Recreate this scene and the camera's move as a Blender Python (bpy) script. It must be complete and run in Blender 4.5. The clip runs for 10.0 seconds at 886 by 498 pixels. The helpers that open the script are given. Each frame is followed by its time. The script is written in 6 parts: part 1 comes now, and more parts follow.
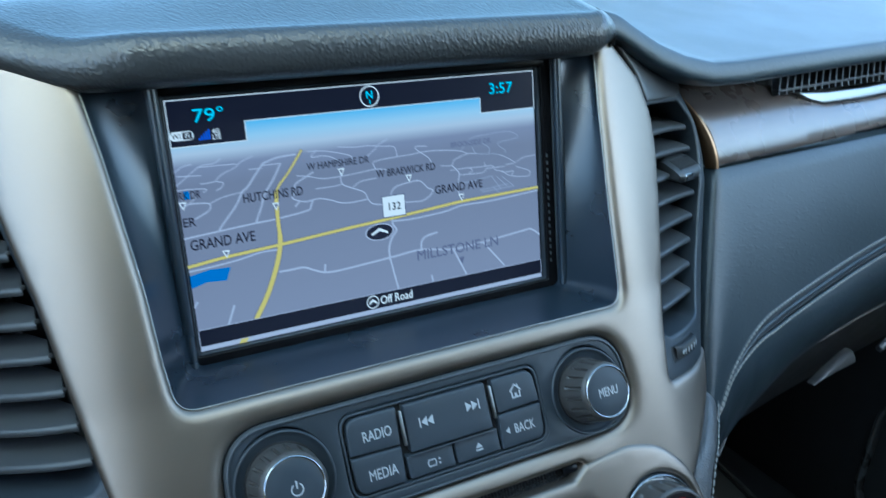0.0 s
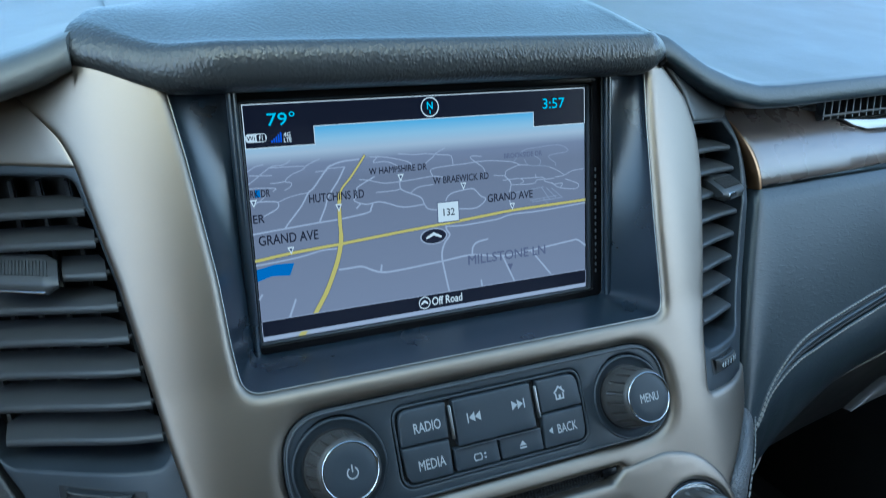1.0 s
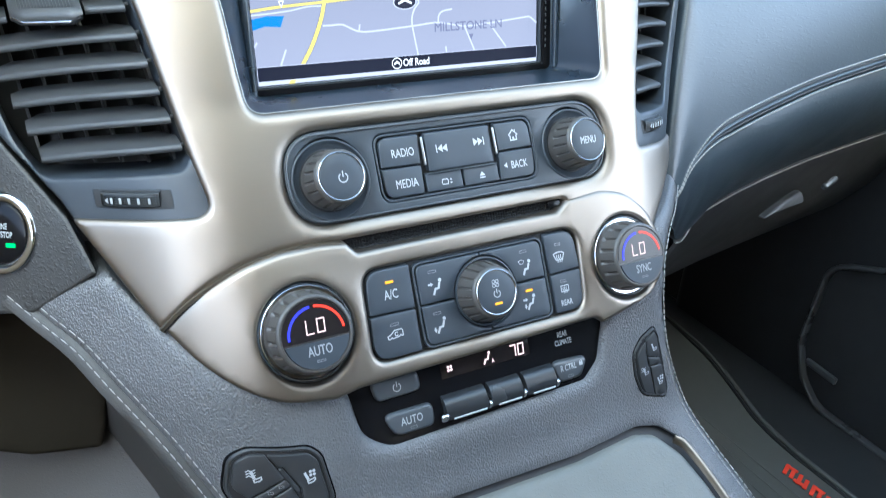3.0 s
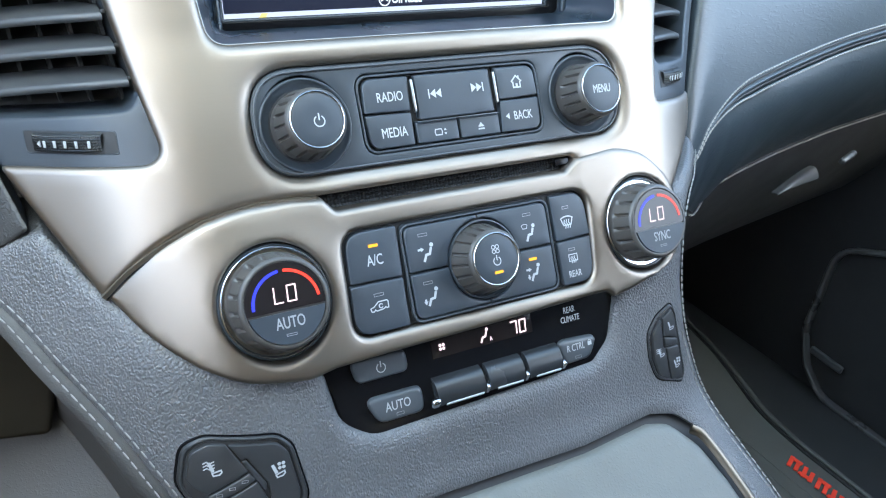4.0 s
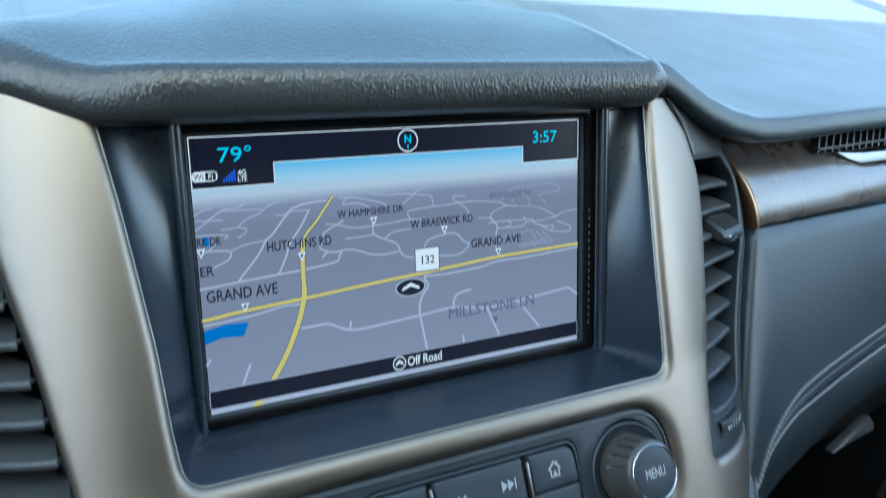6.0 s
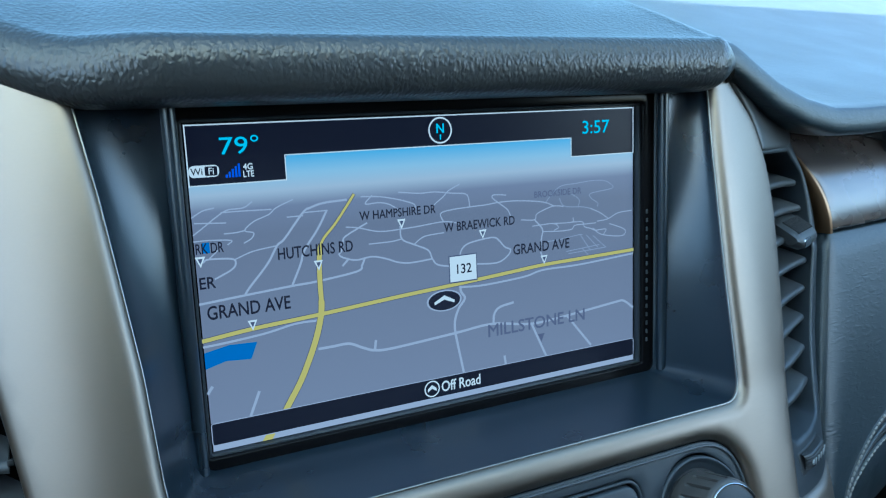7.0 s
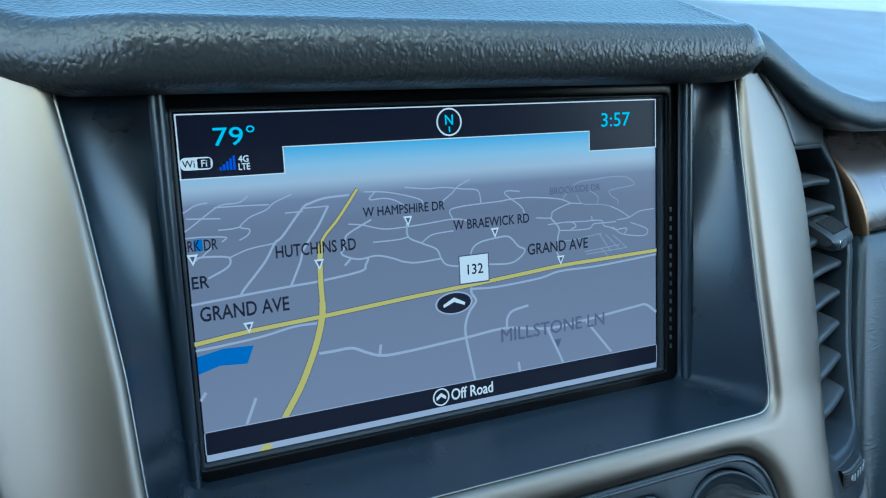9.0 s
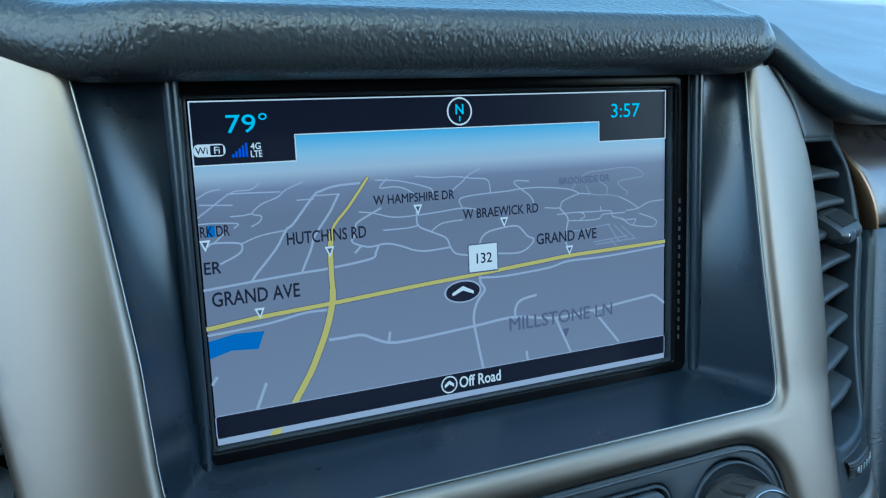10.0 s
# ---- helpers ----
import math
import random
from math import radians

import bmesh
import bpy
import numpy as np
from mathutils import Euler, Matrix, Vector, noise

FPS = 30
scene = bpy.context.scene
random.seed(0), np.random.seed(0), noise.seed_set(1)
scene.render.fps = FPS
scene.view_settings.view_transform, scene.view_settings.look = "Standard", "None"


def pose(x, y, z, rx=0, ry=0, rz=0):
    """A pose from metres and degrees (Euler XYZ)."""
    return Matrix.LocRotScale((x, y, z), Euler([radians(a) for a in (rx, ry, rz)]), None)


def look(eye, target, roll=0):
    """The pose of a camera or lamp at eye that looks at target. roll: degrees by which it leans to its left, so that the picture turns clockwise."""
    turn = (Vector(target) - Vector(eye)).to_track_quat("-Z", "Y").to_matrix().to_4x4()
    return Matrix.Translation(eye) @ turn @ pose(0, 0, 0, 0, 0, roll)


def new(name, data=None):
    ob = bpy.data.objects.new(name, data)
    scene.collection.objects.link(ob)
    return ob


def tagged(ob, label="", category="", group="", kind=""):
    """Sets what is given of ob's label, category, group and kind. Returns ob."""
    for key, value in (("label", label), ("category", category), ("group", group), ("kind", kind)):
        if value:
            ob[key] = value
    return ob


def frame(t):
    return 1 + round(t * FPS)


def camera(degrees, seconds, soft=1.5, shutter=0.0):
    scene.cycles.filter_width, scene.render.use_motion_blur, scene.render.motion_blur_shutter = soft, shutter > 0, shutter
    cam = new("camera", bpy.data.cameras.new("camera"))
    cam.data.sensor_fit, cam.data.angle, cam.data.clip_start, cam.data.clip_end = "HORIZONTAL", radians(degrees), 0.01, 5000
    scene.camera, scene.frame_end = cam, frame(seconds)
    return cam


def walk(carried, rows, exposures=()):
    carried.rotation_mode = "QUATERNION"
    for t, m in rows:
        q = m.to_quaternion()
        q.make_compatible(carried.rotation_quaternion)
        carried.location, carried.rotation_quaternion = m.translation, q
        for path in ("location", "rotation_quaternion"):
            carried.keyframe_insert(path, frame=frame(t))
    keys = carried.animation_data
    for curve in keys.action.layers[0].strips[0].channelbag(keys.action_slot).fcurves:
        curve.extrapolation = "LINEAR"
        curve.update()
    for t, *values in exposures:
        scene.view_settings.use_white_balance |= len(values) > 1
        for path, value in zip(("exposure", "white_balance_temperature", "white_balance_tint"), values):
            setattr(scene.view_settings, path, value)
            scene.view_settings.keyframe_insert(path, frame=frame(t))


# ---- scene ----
from mathutils.geometry import delaunay_2d_cdt

# The panel frame: x to the right, y up along the display, z towards the seats; its origin is the display's centre.
TILT = 10.0
STAND = Matrix.Translation((0, 0, 0.70)) @ pose(0, 0, 0, -TILT, 0, 0)
T = Matrix.Translation((0, 0, 0.70)) @ pose(0, 0, 0, 90 - TILT, 0, 0)

cam = camera(59.3, 10.0, soft=1.1, shutter=0.4)
PATH = [
    (0, (-0.1323, -0.3277, 0.0588), (0.0413, 0.0205, -0.0342), -4.20),
    (0.5, (-0.1460, -0.3342, 0.0671), (0.0174, 0.0219, -0.0132), -2.55),
    (1, (-0.1495, -0.3396, 0.0560), (0.0115, 0.0173, -0.0260), -2.58),
    (1.5, (-0.1509, -0.3522, 0.0342), (0.0149, -0.0009, -0.0612), -2.46),
    (1.8, (-0.1580, -0.3694, 0.0256), (0.0053, -0.0212, -0.0843), -2.84),
    (2, (-0.1693, -0.3710, 0.0149), (0.0010, -0.0281, -0.1010), -2.32),
    (2.5, (-0.1904, -0.3979, 0.0105), (-0.0152, -0.0620, -0.1178), -2.02),
    (3, (-0.1965, -0.4052, -0.0011), (-0.0200, -0.0719, -0.1343), -1.81),
    (3.2, (-0.1944, -0.4012, -0.0088), (-0.0168, -0.0693, -0.1440), -1.65),
    (4.5, (-0.1707, -0.3527, -0.0351), (0.0090, -0.0238, -0.1749), -0.83),
    (5, (-0.1793, -0.3696, -0.0133), (0.0013, -0.0421, -0.1552), -0.39),
    (5.2, (-0.1851, -0.3695, 0.0143), (0.0022, -0.0393, -0.1116), -1.02),
    (5.5, (-0.1862, -0.3542, 0.0518), (-0.0025, -0.0183, -0.0642), -1.03),
    (5.8, (-0.1546, -0.3028, 0.0643), (0.0308, 0.0370, -0.0366), -1.03),
    (6, (-0.1386, -0.2898, 0.0636), (0.0454, 0.0570, -0.0130), -1.57),
    (6.2, (-0.1342, -0.2839, 0.0672), (0.0466, 0.0658, -0.0035), -1.91),
    (7.3, (-0.1230, -0.2403, 0.0478), (0.0509, 0.1138, -0.0181), -2.35),
    (7.5, (-0.1266, -0.2390, 0.0507), (0.0452, 0.1162, -0.0150), -2.37),
    (8, (-0.1163, -0.2418, 0.0452), (0.0505, 0.1162, -0.0183), -2.57),
    (8.5, (-0.1079, -0.2336, 0.0454), (0.0591, 0.1240, -0.0197), -2.37),
    (9, (-0.1135, -0.2371, 0.0443), (0.0521, 0.1219, -0.0165), -2.61),
    (9.5, (-0.1191, -0.2353, 0.0476), (0.0450, 0.1237, -0.0172), -2.08),
    (10, (-0.1148, -0.2389, 0.0429), (0.0466, 0.1215, -0.0209), -2.24),
]
BASE = 2.62
EXPOSURES = [(0, 0.14, 5000, -8), (1, -0.07, 5070, -8), (1.5, 0.57, 5140, -7), (2, 1.0, 5440, -2), (2.5, 1.26, 5740, 0), (3.2, 1.39, 5860, 1), (5, 1.37, 5860, 1), (5.3, 1.25, 5840, 0), (5.6, 0.8, 5540, -3), (6, 0.16, 5460, -6), (6.5, -0.05, 4980, -10), (8, -0.08, 4870, -11), (9, -0.1, 4830, -12), (10, -0.18, 4720, -13)]
walk(cam, [(t, STAND @ look(eye, aim, roll)) for t, eye, aim, roll in PATH], [(t, BASE + stops, kelvin, green) for t, stops, kelvin, green in EXPOSURES])

# ---- light ----
world = bpy.data.worlds.new("sky")
scene.world = world
world.use_nodes = True
wn = world.node_tree
sky = wn.nodes.new("ShaderNodeTexSky")
sky.sky_type, sky.sun_disc = "NISHITA", False
sky.sun_elevation, sky.sun_rotation = radians(33), radians(180)
sky.air_density, sky.dust_density, sky.ozone_density = 0.8, 3.5, 0.3
wn.links.new(sky.outputs[0], wn.nodes["Background"].inputs[0])
wn.nodes["Background"].inputs[1].default_value = 0.15
sun_data = bpy.data.lights.new("sun", "SUN")
sun_data.energy, sun_data.angle, sun_data.color = 5.0, radians(0.5), (1.0, 0.95, 0.87)
sun = new("sun", sun_data)
sun.matrix_world = look((0.0, -4.0, 2.6), (0, 0, 0))


# Daylight through the windscreen's corner on the driver's side and through the passenger's window.
for name, watts, rgb, eye, aim in (
    ("windscreen_daylight", 0.42, (1.0, 0.94, 0.86), (-0.57, -0.2, 1.24), (-0.1, 0.0, 0.64)),
    ("window_daylight", 0.14, (0.94, 0.97, 1.0), (0.74, -0.45, 1.0), (0.0, 0.0, 0.5)),
):
    pane_data = bpy.data.lights.new(name, "AREA")
    pane_data.shape, pane_data.size, pane_data.size_y = "RECTANGLE", 0.65, 0.4
    pane_data.energy, pane_data.color = watts, rgb
    new(name, pane_data).matrix_world = look(eye, aim)


# ---- materials ----
def material(name, color, rough=0.5, metal=0.0, emit=0.0):
    m = bpy.data.materials.new(name)
    m.use_nodes = True
    b = m.node_tree.nodes["Principled BSDF"]
    b.inputs["Base Color"].default_value = (*color, 1)
    b.inputs["Roughness"].default_value, b.inputs["Metallic"].default_value = rough, metal
    if emit:
        b.inputs["Emission Color"].default_value, b.inputs["Emission Strength"].default_value = (*color, 1), emit
    return m


def node(m, kind, **inputs):
    n = m.node_tree.nodes.new(kind)
    for key, value in inputs.items():
        n.inputs[key.replace("_", " ")].default_value = value
    return n


def link(m, a, b):
    m.node_tree.links.new(a, b)


def coords(m, scale=(1, 1, 1)):
    tex, mapping = node(m, "ShaderNodeTexCoord"), node(m, "ShaderNodeMapping")
    mapping.inputs["Scale"].default_value = scale
    link(m, tex.outputs["Object"], mapping.inputs["Vector"])
    return mapping.outputs[0]


def bump(m, height, strength, distance):
    b = node(m, "ShaderNodeBump", Strength=strength, Distance=distance)
    link(m, height, b.inputs["Height"])
    link(m, b.outputs[0], m.node_tree.nodes["Principled BSDF"].inputs["Normal"])


def spread(m, value, low, high, socket):
    r = node(m, "ShaderNodeMapRange")
    r.inputs["To Min"].default_value, r.inputs["To Max"].default_value = low, high
    link(m, value, r.inputs["Value"])
    link(m, r.outputs[0], m.node_tree.nodes["Principled BSDF"].inputs[socket])


def tint(m, value, low, high):
    mix = m.node_tree.nodes.new("ShaderNodeMix")
    mix.data_type = "RGBA"
    mix.inputs["A"].default_value, mix.inputs["B"].default_value = (*low, 1), (*high, 1)
    link(m, value, mix.inputs["Factor"])
    link(m, mix.outputs["Result"], m.node_tree.nodes["Principled BSDF"].inputs["Base Color"])


def brushed(name, color, rough):
    """Satin metal paint with fine streaks along x and faint clouding."""
    m = material(name, color, rough, 1.0)
    streak = node(m, "ShaderNodeTexNoise", Scale=1.0, Detail=3.0)
    link(m, coords(m, (60, 2600, 2600)), streak.inputs["Vector"])
    spread(m, streak.outputs["Fac"], rough - 0.05, rough + 0.07, "Roughness")
    cloud = node(m, "ShaderNodeTexNoise", Scale=14.0, Detail=4.0)
    link(m, coords(m), cloud.inputs["Vector"])
    tint(m, cloud.outputs["Fac"], [c * 0.94 for c in color], [min(1, c * 1.05) for c in color])
    bump(m, streak.outputs["Fac"], 0.05, 0.0002)
    return m


def plastic(name, color, rough, grain=1800.0, depth=0.00012):
    """Moulded plastic: fine spark-eroded grain, faint dust."""
    m = material(name, color, rough)
    fine = node(m, "ShaderNodeTexNoise", Scale=grain, Detail=2.0)
    link(m, coords(m), fine.inputs["Vector"])
    dust = node(m, "ShaderNodeTexNoise", Scale=35.0, Detail=6.0)
    link(m, coords(m), dust.inputs["Vector"])
    spread(m, dust.outputs["Fac"], rough - 0.06, rough + 0.08, "Roughness")
    tint(m, dust.outputs["Fac"], [c * 0.85 for c in color], [c * 1.18 + 0.001 for c in color])
    bump(m, fine.outputs["Fac"], 0.25, depth)
    return m


def leather(name, color, rough, scale=520.0, depth=0.0006, stretch=(1, 1, 1), strength=0.8, pebbled=False):
    """Grained hide: pebbles between creases, with uneven sheen."""
    m = material(name, color, rough)
    warp = node(m, "ShaderNodeTexNoise", Scale=scale * 0.45, Detail=2.0)
    link(m, coords(m, stretch), warp.inputs["Vector"])
    add = m.node_tree.nodes.new("ShaderNodeVectorMath")
    add.operation = "MULTIPLY_ADD"
    add.inputs[1].default_value = (1.6 / scale,) * 3
    link(m, warp.outputs["Color"], add.inputs[0])
    link(m, coords(m, stretch), add.inputs[2])
    cell = node(m, "ShaderNodeTexNoise", Scale=scale * 0.62, Detail=1.5, Distortion=0.4)
    link(m, add.outputs[0], cell.inputs["Vector"])
    crease = node(m, "ShaderNodeMath")
    crease.operation = "SUBTRACT"
    crease.inputs[1].default_value = 0.5
    link(m, cell.outputs["Fac"], crease.inputs[0])
    away = node(m, "ShaderNodeMath")
    away.operation = "ABSOLUTE"
    link(m, crease.outputs[0], away.inputs[0])
    blotch = node(m, "ShaderNodeTexNoise", Scale=22.0, Detail=5.0)
    link(m, coords(m), blotch.inputs["Vector"])
    spread(m, blotch.outputs["Fac"], rough - 0.08, rough + 0.1, "Roughness")
    tint(m, blotch.outputs["Fac"], [c * 0.8 for c in color], [c * 1.2 for c in color])
    pebble = node(m, "ShaderNodeMapRange", From_Max=0.32)
    pebble.interpolation_type = "SMOOTHSTEP"
    link(m, away.outputs[0], pebble.inputs["Value"])
    swell = node(m, "ShaderNodeMath")
    swell.operation = "MULTIPLY_ADD"
    link(m, warp.outputs["Fac"], swell.inputs[0])
    swell.inputs[1].default_value = 0.9
    link(m, pebble.outputs[0], swell.inputs[2])
    if pebbled:
        dome = node(m, "ShaderNodeTexVoronoi", Scale=scale)
        dome.feature = "SMOOTH_F1"
        dome.inputs["Smoothness"].default_value = 0.25
        link(m, add.outputs[0], dome.inputs["Vector"])
        rise = node(m, "ShaderNodeMapRange", From_Min=0.1, From_Max=0.75, To_Min=1.0, To_Max=0.0)
        link(m, dome.outputs["Distance"], rise.inputs["Value"])
        both = node(m, "ShaderNodeMath")
        both.operation = "MULTIPLY_ADD"
        link(m, pebble.outputs[0], both.inputs[0])
        both.inputs[1].default_value = 0.12
        link(m, rise.outputs[0], both.inputs[2])
        bump(m, both.outputs[0], strength, depth)
    else:
        bump(m, swell.outputs[0], strength, depth)
    return m


SILVER = brushed("satin_silver", (0.265, 0.227, 0.19), 0.42)
SILVER_EDGE = brushed("silver_edge", (0.32, 0.32, 0.31), 0.3)
PLASTIC = plastic("charcoal_plastic", (0.026, 0.032, 0.04), 0.42)
SWITCH = plastic("switch_plastic", (0.026, 0.027, 0.029), 0.38)
BUTTON = plastic("button_plastic", (0.03, 0.037, 0.047), 0.46)
WELL = plastic("display_well", (0.013, 0.021, 0.033), 0.28)
WELL.node_tree.nodes["Principled BSDF"].inputs["Specular IOR Level"].default_value = 0.85
VENT = plastic("vent_plastic", (0.046, 0.048, 0.051), 0.4)
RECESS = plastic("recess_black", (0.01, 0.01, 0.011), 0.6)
KNOB = plastic("knob_side", (0.06, 0.055, 0.051), 0.34)
GLOSS = material("gloss_black", (0.006, 0.006, 0.007), 0.18)
GLOSS.node_tree.nodes["Principled BSDF"].inputs["Specular IOR Level"].default_value = 0.12
CHROME = material("chrome", (0.52, 0.53, 0.55), 0.16, 1.0)
HOOD = leather("hood_hide", (0.034, 0.036, 0.039), 0.3, 680.0, 0.00022, (1, 0.75, 1), strength=0.8, pebbled=True)
# Dash hide with its shade and the sky's blue put into the base colour.
DASH = leather("shaded_dash_hide", (0.025, 0.035, 0.044), 0.38, 620.0, 0.00016, (0.35, 1, 1), strength=0.5)
HOOD.node_tree.nodes["Principled BSDF"].inputs["Specular IOR Level"].default_value = 0.6
CONSOLE = leather("console_hide", (0.096, 0.096, 0.1), 0.4, 1000.0, 0.0004, (1, 0.72, 1), strength=0.8, pebbled=True)
CONSOLE.node_tree.nodes["Principled BSDF"].inputs["Specular IOR Level"].default_value = 0.7
LID = leather("lid_hide", (0.125, 0.126, 0.112), 0.5, 900.0, 0.00025, strength=0.5)
THREAD = plastic("grey_thread", (0.24, 0.235, 0.225), 0.7)
SIDE = leather("side_hide", (0.045, 0.043, 0.041), 0.55, 900.0, 0.0002, strength=0.5)
PRINT = material("white_print", (0.4, 0.415, 0.43), 0.5)
DIM_PRINT = material("grey_print", (0.31, 0.32, 0.33), 0.5)
BADGE = plastic("badge_metal", (0.3, 0.3, 0.31), 0.3)


# ---- modelling helpers (outlines in millimetres in the panel frame) ----
def soft(x, k):
    return k * np.log1p(np.exp(np.clip(np.asarray(x, float) / k, -40, 40)))


def side(u, v):
    """How far the face falls back towards the vents: less on the passenger's side."""
    u, v = np.asarray(u, float), np.asarray(v, float)
    far = np.where(u > 0, 0.28 + 0.3 * np.clip((-v - 40) / 60, 0, 1), 0.55)
    return 0.35 * soft(np.abs(u) - 120, 5) + far * soft(np.abs(u) - 150, 6)


def stack(u, v):
    """Height of the centre stack's face over the display's plane."""
    return 44 - np.where(v < -56, 0.345, 0.27) * (v + 56) - side(u, v)


def hide(u, v):
    """The leather-covered console round the controls."""
    return np.minimum(stack(u, v) - 2.5, 86 - 0.2 * (v + 190) - side(u, v))


def rear_face(u, v):
    return 81 - 0.3 * (v + 196) + 0 * u


def dash_face(u, v):
    """The passenger's side of the dashboard."""
    return -12 - 0.12 * (u - 225) - 0.25 * (v + 16)


def over(surface, lift):
    return lambda u, v: surface(u, v) + lift


def fillet(points, step=2.0, radius=4.0):
    """A closed outline through corners (u, v) or (u, v, radius), rounded and cut into short pieces."""
    n, ring = len(points), []
    for i, p in enumerate(points):
        a, b, c = (np.array(points[(i + k) % n][:2], float) for k in (-1, 0, 1))
        r = p[2] if len(p) > 2 else radius
        ab, cb = a - b, c - b
        la, lc = np.linalg.norm(ab), np.linalg.norm(cb)
        ab, cb = ab / la, cb / lc
        half = math.acos(max(-1, min(1, float(ab @ cb)))) / 2
        cut = min(r / max(math.tan(half), 1e-3), 0.48 * la, 0.48 * lc)
        p0, p1 = b + ab * cut, b + cb * cut
        k = max(2, int(abs(math.pi - 2 * half) / 0.22) + 1)
        for j in range(k + 1):
            s = j / k
            ring.append((1 - s) ** 2 * p0 + 2 * s * (1 - s) * b + s * s * p1)
    out = []
    for i, p in enumerate(ring):
        q = ring[(i + 1) % len(ring)]
        d = np.linalg.norm(q - p)
        if d < 0.02:
            continue
        k = max(1, int(d / step))
        out += [p + (q - p) * j / k for j in range(k)]
    return np.array(out)


def box_line(cx, cy, w, h, r, step=1.5):
    return fillet([(cx - w / 2, cy - h / 2, r), (cx + w / 2, cy - h / 2, r), (cx + w / 2, cy + h / 2, r), (cx - w / 2, cy + h / 2, r)], step)


def disc_line(cx, cy, r, n=48):
    return np.array([(cx + r * math.cos(2 * math.pi * i / n), cy + r * math.sin(2 * math.pi * i / n)) for i in range(n)])


def inside(points, ring):
    x, y, hit = points[:, 0], points[:, 1], np.zeros(len(points), bool)
    for (x0, y0), (x1, y1) in zip(ring, np.roll(ring, -1, 0)):
        if y0 != y1:
            hit ^= ((y0 > y) != (y1 > y)) & (x < (x1 - x0) * (y - y0) / (y1 - y0) + x0)
    return hit


def gap_to(points, rings):
    best = np.full(len(points), 1e9)
    for ring in rings:
        for a, b in zip(ring, np.roll(ring, -1, 0)):
            ab = b - a
            s = np.clip(((points - a) @ ab) / (ab @ ab + 1e-12), 0, 1)
            best = np.minimum(best, np.hypot(*(points - a - s[:, None] * ab).T))
    return best


def sheet(outline, surface, holes=(), step=4.0, r=1.0, depth=3.0, crown=0.0, rolls=()):
    """A moulded sheet over a surface, with rounded edges that turn down by depth. rolls: (width, drop) of the rounding for the outline and each hole. Returns a bmesh in metres."""
    rings = [np.asarray(outline, float), *[np.asarray(h, float) for h in holes]]
    rolls = list(rolls) or [(r, r)] * len(rings)

    def within(p):
        ok = inside(p, rings[0])
        for h in rings[1:]:
            ok &= ~inside(p, h)
        return ok

    pts = []
    for turn in (30, 60, 90):
        for ring, (wide, _) in zip(rings, rolls):
            d = wide * (1 - math.cos(radians(turn)))
            along = np.roll(ring, -1, 0) - np.roll(ring, 1, 0)
            across = np.stack([-along[:, 1], along[:, 0]], 1) / (np.linalg.norm(along, axis=1)[:, None] + 1e-9)
            keep = np.concatenate([ring + across * d, ring - across * d])
            keep = keep[within(keep)]
            if len(keep):
                pts.append(keep[gap_to(keep, rings) > 0.93 * d])
    lo, hi = rings[0].min(0), rings[0].max(0)
    gx, gy = np.meshgrid(np.arange(lo[0], hi[0], step), np.arange(lo[1], hi[1], step))
    gx[1::2] += step / 2
    grid = np.stack([gx.ravel(), gy.ravel()], 1)
    grid = grid[within(grid)]
    for ring, (wide, _) in zip(rings, rolls):
        if len(grid):
            grid = grid[gap_to(grid, [ring]) > wide + 0.35 * step]
    allp, edges, n = [], [], 0
    for ring in rings:
        allp.append(ring)
        edges += [(n + i, n + (i + 1) % len(ring)) for i in range(len(ring))]
        n += len(ring)
    allp = np.concatenate(allp + pts + [grid])
    vs, _, fs, *_ = delaunay_2d_cdt([Vector(p) for p in allp], edges, [], 0, 1e-4)
    vs = np.array([tuple(p) for p in vs])
    fs = [f for f in fs if len(f) == 3]
    mid = np.array([vs[list(f)].mean(0) for f in fs])
    fs = [f for f, ok in zip(fs, within(mid)) if ok]
    d = gap_to(vs, rings)
    drop = 0 * d
    for ring, (wide, fall) in zip(rings, rolls):
        e = np.clip(gap_to(vs, [ring]) / wide, 0, 1)
        drop = np.maximum(drop, fall * (1 - np.sqrt(np.clip(1 - (1 - e) ** 2, 0, 1))))
    w = surface(vs[:, 0], vs[:, 1]) - drop + crown * (1 - np.exp(-d / 6.0))
    bm = bmesh.new()
    bv = [bm.verts.new((x * 0.001, y * 0.001, z * 0.001)) for (x, y), z in zip(vs, w)]
    for f in fs:
        try:
            bm.faces.new([bv[i] for i in f])
        except ValueError:
            pass
    bmesh.ops.recalc_face_normals(bm, faces=bm.faces)
    if sum(f.normal.z for f in bm.faces) < 0:
        bmesh.ops.reverse_faces(bm, faces=bm.faces)
    rim = [x for x in bm.edges if len(x.link_faces) == 1]
    down = bmesh.ops.extrude_edge_only(bm, edges=rim)["geom"]
    for x in down:
        if isinstance(x, bmesh.types.BMVert):
            x.co.z -= depth * 0.001
    loose = [x for x in bm.verts if not x.link_faces]
    bmesh.ops.delete(bm, geom=loose, context="VERTS")
    return bm


def thing(name, at, label, category, group="", kind=""):
    """An Empty that gathers a thing's parts, standing at a place in the panel frame."""
    ob = new(name)
    ob.empty_display_size = 0.02
    ob.matrix_basis = T @ Matrix.Translation([c * 0.001 for c in at])
    ob["at"] = [c * 0.001 for c in at]
    return tagged(ob, label, category, group, kind)


